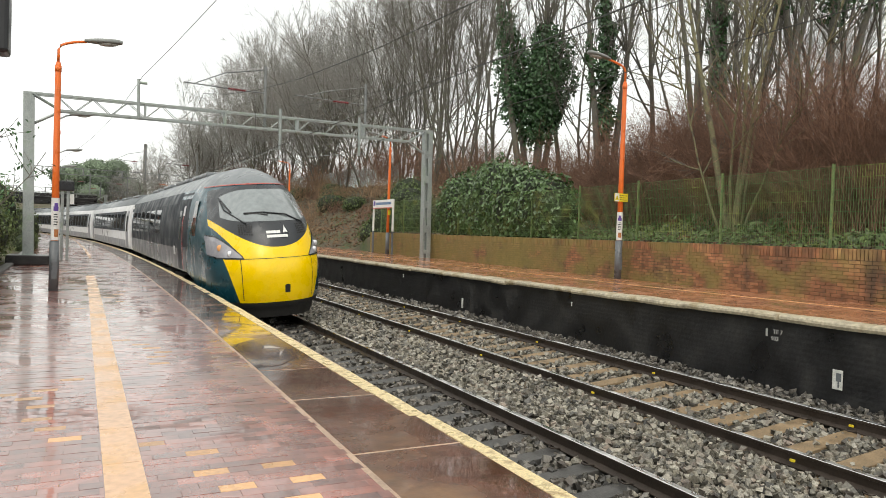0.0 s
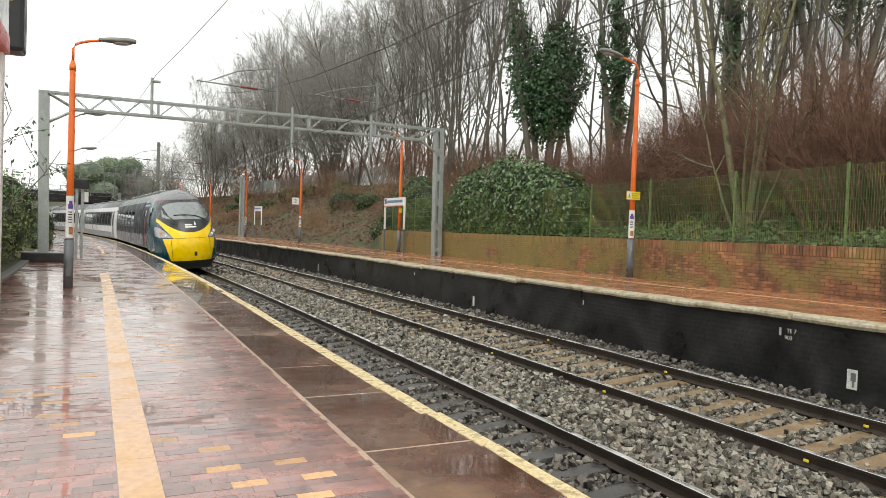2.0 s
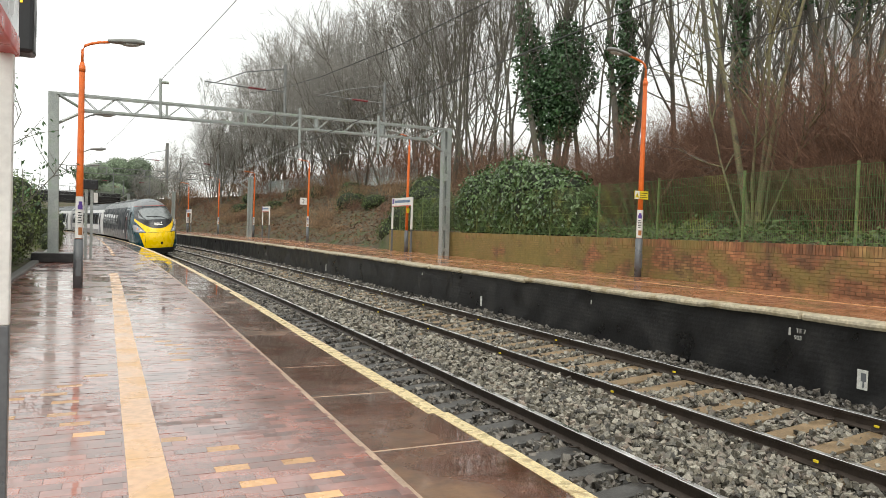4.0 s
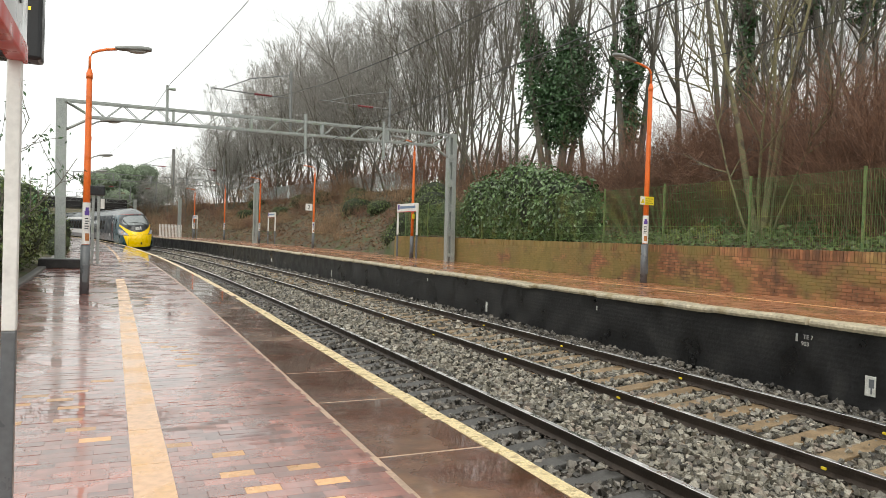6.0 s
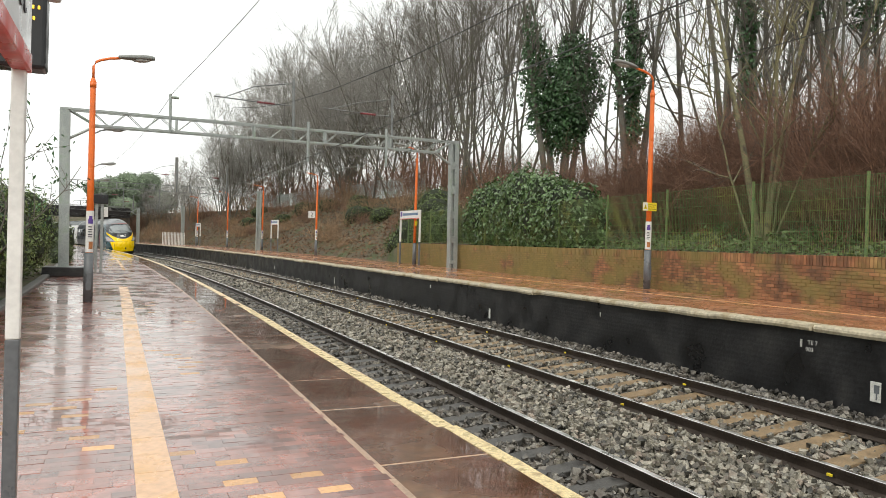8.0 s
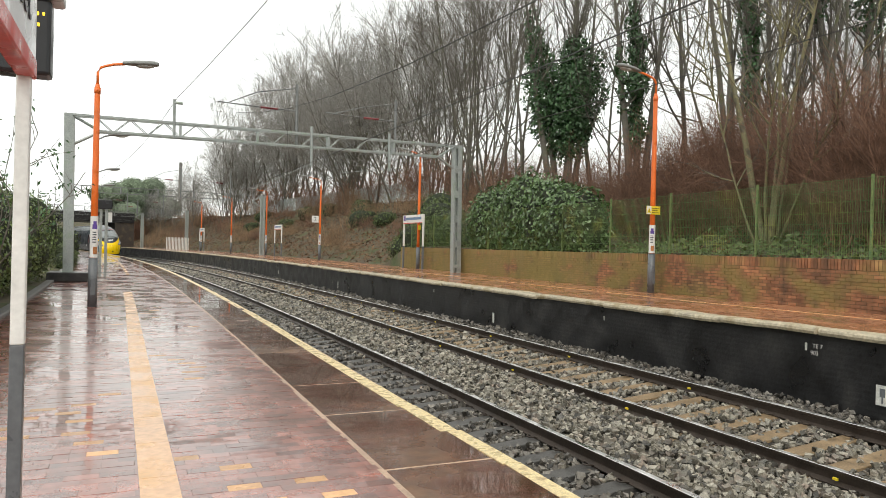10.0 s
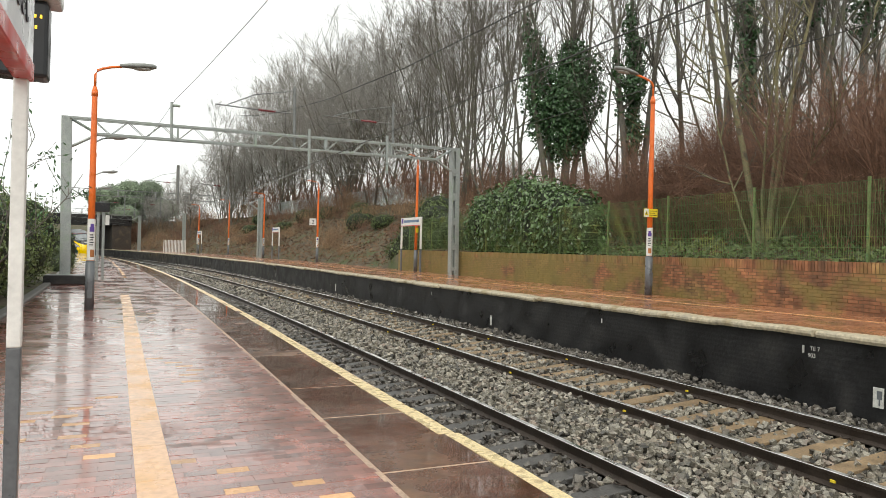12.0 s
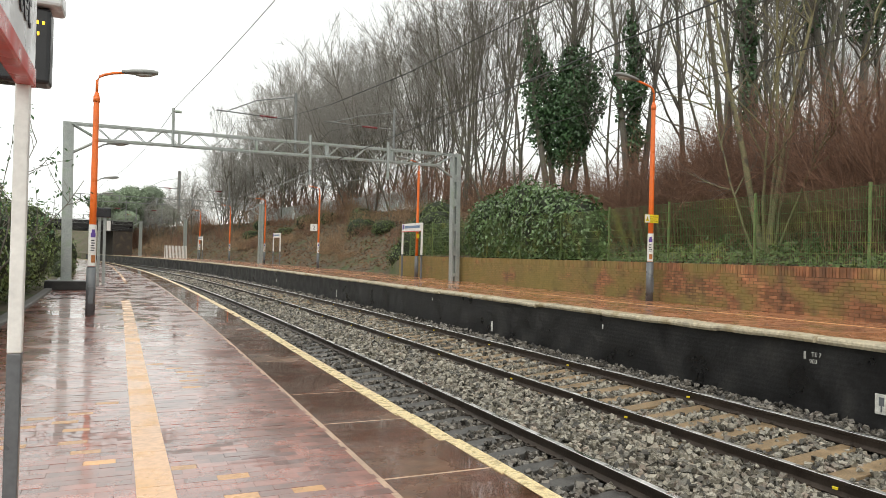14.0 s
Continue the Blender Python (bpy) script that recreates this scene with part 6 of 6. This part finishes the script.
def build_lead_car():
    t = thing("train_car", Matrix(), "teal electric train end car with yellow nose", "train car", "train cars")
    # nose shell
    bm = bmesh.new()
    zs = np.concatenate([np.linspace(0.30, 3.4, 44), [3.44, 3.48, 3.51, 3.53, 3.545]])
    grid = []
    for z in zs:
        grid.append([bm.verts.new(nose(math.sin(math.pi / 2 * u), z)) for u in np.linspace(-1, 1, 41)])
    end = 6.6
    for p, q in zip(grid, grid[1:]):
        for j in range(40):
            bm.faces.new((p[j], p[j + 1], q[j + 1], q[j])).material_index = 1 if p[0].co.z > 2.98 else 0
    for j in (0, 40):
        tail = [bm.verts.new((p[j].co.x, float(np.interp(p[j].co.z, [0.3, 0.55, 0.85, 0.95], [2.75, 3.1, 4.9, end])), p[j].co.z)) for p in grid]
        for k in range(len(grid) - 1):
            f = (grid[k][j], grid[k + 1][j], tail[k + 1], tail[k]) if j == 0 else (grid[k + 1][j], grid[k][j], tail[k], tail[k + 1])
            bm.faces.new(f).material_index = 1 if zs[k] > 2.98 else 0
    bm.faces.new(grid[-1])
    # small closing strip on the ridge behind the nose
    rid = [bm.verts.new((x, y, 3.55)) for x, y in ((-0.05, 4.3), (0.05, 4.3), (0.05, end), (-0.05, end))]
    bm.faces.new(rid)
    bmesh.ops.recalc_face_normals(bm, faces=bm.faces)
    shell = part("nose", bm, [M_TEAL, M_ROOF], t, "dark teal rounded nose", True)
    nose_patch("valance", M_UNDER, t, -0.93, 0.93, lambda a: 0.305, lambda a: 0.41, 0.006, label="black lower valance")
    bm = bmesh.new()
    rows = [[bm.verts.new(nose(u, 0.31, -0.05 - k * 0.05) + Vector((0, 0, -0.01 - 0.15 * k))) for u in np.linspace(-0.9, 0.9, 25)] for k in range(3)]
    for p, q in zip(rows, rows[1:]):
        for j in range(24):
            bm.faces.new((p[j], q[j], q[j + 1], p[j + 1]))
    part("skirt", bm, M_UNDER, t, "grimy black skirt under the nose", True)

    def zc(a):
        return 1.60 + 0.66 * (abs(a) / 0.93) ** 2.1

    def zl(a):
        return 1.36 if abs(a) < 0.55 else 1.36 + 0.74 * ((abs(a) - 0.55) / 0.38) ** 0.95
    # yellow front in one panel per height, so that its sides slope
    bm = bmesh.new()
    rows = []
    for z in np.linspace(0.40, 1.36, 14):
        aa = 0.66 + 0.16 * (z - 0.40) / 0.96
        rows.append([bm.verts.new(nose(aa * u, z, 0.008)) for u in np.linspace(-1, 1, 31)])
    for p, q in zip(rows, rows[1:]):
        for j in range(30):
            bm.faces.new((p[j], p[j + 1], q[j + 1], q[j]))
    panel = part("front_panel", bm, M_TYELLOW, t, "bright yellow front panel", True)
    nose_patch("nose_band", M_TYELLOW, t, -0.93, 0.93, zl, zc, 0.008, 60, 10, "yellow crescent band")
    nose_patch("windscreen_surround", M_CHAR, t, -0.93, 0.93, zc, lambda a: 3.0 - 0.10 * abs(a) ** 4, 0.010, 60, 24, "charcoal surround")
    nose_patch("windscreen", M_SCREEN, t, -0.79, 0.79, lambda a: 2.16 + 0.12 * abs(a / 0.79) ** 6, lambda a: 2.90 - 0.16 * abs(a / 0.79) ** 5, 0.016, 40, 14, "large windscreen with sky reflection in its grey")
    for s0 in (-1, 1):
        nose_patch("red_line", M_TREDLINE, t, 0.0 if s0 > 0 else -0.97, 0.97 if s0 > 0 else 0.0, lambda a: 3.02, lambda a: 3.045, 0.012, 30, 1)
    # panel seams
    for a in (-0.60, 0.60):
        nose_patch("seam", M_UNDER, panel, a - 0.005, a + 0.005, lambda z: 0.46, lambda z: 1.36, 0.0105, 1, 14)
    nose_patch("seam", M_UNDER, panel, -0.8, 0.8, lambda a: 1.354, lambda a: 1.368, 0.0105, 40, 1)
    nose_patch("coupler_hatch", M_UNDER, panel, 0.06, 0.15, lambda a: 0.60, lambda a: 0.78 - 8 * (a - 0.105) ** 2, 0.0115, 6, 3, "dark hatch opening")
    # grilles and plain bars for the lettering
    for s0 in (-1, 1):
        bm = bmesh.new()
        for r in range(5):
            for c in range(6):
                a = s0 * (0.40 + c * 0.035)
                z = 1.86 + r * 0.048 + 0.10 * (c * 0.035)
                v = [bm.verts.new(nose(aa, zz, 0.014)) for aa, zz in ((a, z), (a + 0.024, z), (a + 0.024, z + 0.034), (a, z + 0.034))]
                bm.faces.new(v)
        part("grille", bm, M_UNDER, t, "black vent grille")
    nose_patch("lettering_bar", M_WHITE, t, -0.16, 0.20, lambda a: 1.80, lambda a: 1.86, 0.016, 8, 1)
    nose_patch("lettering_bar", M_WHITE, t, -0.16, 0.08, lambda a: 1.89, lambda a: 1.95, 0.016, 8, 1)
    bm = bmesh.new()
    for tri in (((0.13, 1.90), (0.16, 1.90), (0.17, 2.06)), ((0.16, 1.92), (0.21, 1.90), (0.17, 2.06))):
        bm.faces.new([bm.verts.new(nose(a, z, 0.016)) for a, z in tri])
    part("logo", bm, M_WHITE, t)
    # headlamps
    for s0 in (-1, 1):
        def lo(a):
            u = (abs(a) - 0.55) / 0.42
            return 1.36 + 0.02 * u + 0.25 * max(0, u - 0.8)

        def hi(a):
            u = max(0.0, (abs(a) - 0.55) / 0.42)
            return 1.375 + 0.60 * u ** 0.85 - 0.35 * max(0, u - 0.75)
        a0, a1 = (0.55, 0.97) if s0 > 0 else (-0.97, -0.55)
        rim = nose_patch("headlamp", M_CHAR, t, a0, a1, lambda a: lo(a) - 0.012, lambda a: hi(a) + 0.012, 0.013, 20, 6, "swept-back headlamp")
        nose_patch("lamp_cover", M_HEADLAMP, rim, a0 + 0.012 * (s0 > 0), a1 - 0.012 * (s0 < 0), lambda a: lo(a) + 0.02, lambda a: max(lo(a) + 0.021, hi(a) - 0.02), 0.020, 20, 6, "clear lamp cover")
        for a, z, r, mt in ((0.72, 1.47, 0.07, M_REFLECTOR), (0.83, 1.60, 0.075, M_AMBER if s0 < 0 else M_REFLECTOR)):
            bm = bmesh.new()
            p = nose(s0 * a, z, 0.022)
            bmesh.ops.create_uvsphere(bm, u_segments=14, v_segments=8, radius=1, matrix=Matrix.LocRotScale(p, None, (r, 0.02, r)))
            part("lamp", bm, mt, rim, "", True)
    # wipers
    for pts in (((-0.45, 2.10), (-0.72, 2.42), (-0.78, 2.70)), ((0.55, 2.10), (0.25, 2.28), (-0.15, 2.34), (-0.45, 2.33))):
        bm = bmesh.new()
        tube(bm, [nose(a, z, 0.05) for a, z in pts], 0.018, 6)
        b0, b1 = pts[-2], pts[-1]
        tube(bm, [nose(b0[0] + 0.08, b0[1] - 0.05, 0.035), nose(b1[0], b1[1], 0.035)], 0.022, 6)
        part("wiper", bm, M_BLACK, t)
    # the body behind the nose
    bm = bmesh.new()
    car_shell(bm, 6.598, CAR)
    part("body", bm, [M_SLATE, M_ROOF], t, "", True)
    for sg in (-1, 1):
        side_part("lower_panel", M_LOWGREY, t, sg, 4.9, CAR - 0.9, 0.84, 1.45, 0.006, "lower side panel with the platform reflection in its grey")
        side_part("upper_panel", M_SLATE, t, sg, 4.6, 6.7, 1.52, 2.97, 0.005, "slate upper side panel")
        side_part("end_panel", M_TWHITE, t, sg, CAR - 0.9, CAR - 0.02, 0.84, 2.9, 0.007, "white end panel")
        w = side_part("cab_window", M_TGLASS, t, sg, 3.25, 3.75, 1.85, 2.72, 0.012, "narrow cab side window")
        for u0, u1, z0, z1 in ((3.21, 3.25, 1.81, 2.76), (3.75, 3.79, 1.81, 2.76), (3.25, 3.75, 1.81, 1.85), (3.25, 3.75, 2.72, 2.76)):
            side_part("frame", M_SILVER, w, sg, u0, u1, z0, z1, 0.013)
        d = side_part("door", M_SLATE, t, sg, 5.6, 6.5, 0.88, 2.75, 0.012, "slate door with red edge")
        side_part("door_edge", M_DOORRED, d, sg, 5.44, 5.6, 0.9, 2.45, 0.013, "red painted edge")
        side_part("door_window", M_TGLASS, d, sg, 5.85, 6.25, 1.7, 2.5, 0.014)
        side_part("notice", M_TWHITE, t, sg, 5.2, 5.55, 2.35, 2.62, 0.016)
        side_part("notice", M_TWHITE, t, sg, 6.9, 7.3, 1.25, 1.5, 0.016)
        side_part("window_band", M_SLATE, t, sg, 7.2, CAR - 0.95, 1.70, 2.72, 0.009)
        for i in range(6):
            y = 11.0 + i * 1.95
            side_part("window", M_TGLASS, t, sg, y, y + 1.45, 1.80, 2.60, 0.013)
    underframe(t, 6.8, 16.8)
    bogie(t, 4.3)
    bogie(t, 20.2)
    roof_units(t, ((6.0, 2.6), (9.4, 3.2), (14, 2.4), (18, 2.6)))
    return t


def build_middle_car():
    t = thing("train_car", Matrix(), "white middle train car with dark window band", "train car", "train cars")
    bm = bmesh.new()
    car_shell(bm, 0.12, CAR - 0.12, 0.82, False)
    part("body", bm, [M_TWHITE, M_ROOF], t, "", True)
    for sg in (-1, 1):
        side_part("window_band", M_SLATE, t, sg, 2.4, CAR - 2.4, 1.70, 2.74, 0.008, "dark window band")
        side_part("lower_panel", M_SILVER, t, sg, 2.4, CAR - 2.4, 0.84, 1.25, 0.006, "silver lower side panel")
        for i in range(10):
            y = 3.0 + i * 1.82
            side_part("window", M_TGLASS, t, sg, y, y + 1.4, 1.82, 2.60, 0.012)
        for y in (1.1, CAR - 2.1):
            d = side_part("door", M_SILVER, t, sg, y, y + 0.95, 0.88, 2.75, 0.010)
            side_part("door_window", M_TGLASS, d, sg, y + 0.25, y + 0.7, 1.7, 2.5, 0.013)
    bm = bmesh.new()
    box(bm, -0.75, 0.75, -0.14, 0.14, 0.7, 3.1, 0.05)
    part("gangway", bm, M_UNDER, t, "black rubber gangway")
    underframe(t, 6.2, 17.6)
    bogie(t, 3.9)
    bogie(t, CAR - 3.9)
    roof_units(t, ((2.5, 2.6), (7.5, 3.2), (13, 2.4), (18.5, 2.6)))
    return t


lead_car = build_lead_car()
cars = [lead_car, build_middle_car()]
for car in cars:
    # bodies ride high over the bogies
    for ob in car.children:
        for o in (ob, *ob.children):
            if o.type == "MESH" and not o.name.startswith(("bogie", "wheel", "frame.")) and not (o.parent and o.parent.name.startswith("bogie")):
                for v in o.data.vertices:
                    v.co.z = 0.17 + 1.05 * v.co.z
for _ in range(4):
    cars.append(copy_thing(cars[1], Matrix()))
build_track("track_near", D1, Z1, -8, 190, M_SLEEPER, "canted rusty steel track on concrete sleepers")
build_track("track_far", D2, Z2, -8, 190, M_TIMBER, "canted rusty steel track on timber sleepers")


def car_pose(s):
    """A car whose front stands s metres along the near track, on its two bogies."""
    a, b = at(s + 4.0, D1, Z1), at(s + 20.0, D1, Z1)
    h = math.atan2(-(b.x - a.x), b.y - a.y)
    p = a - (b - a).normalized() * 4.0
    return pose(p.x, p.y, p.z, 0, 0, math.degrees(h)) @ pose(0, 0, 0, 0, -math.degrees(CANT) * 0.9, 0)


def motions():
    way = ((0.0, 15.9), (0.5, 20.2), (1.0, 24.5), (1.5, 28.8), (2.0, 32.9), (2.5, 37.0), (3.0, 41.0), (4.0, 49.1), (5.5, 60.3), (6.0, 63.8), (6.5, 67.0), (7.0, 70.0), (7.5, 72.9),
           (8.0, 75.8), (9.0, 81.4), (10.5, 89.8), (11.0, 92.6), (11.5, 96.4), (12.0, 101.4), (13.0, 114.0), (14.0, 128.0))
    for i, car in enumerate(cars):
        walk(car, [(t, car_pose(s + i * CAR)) for t, s in way])


motions()
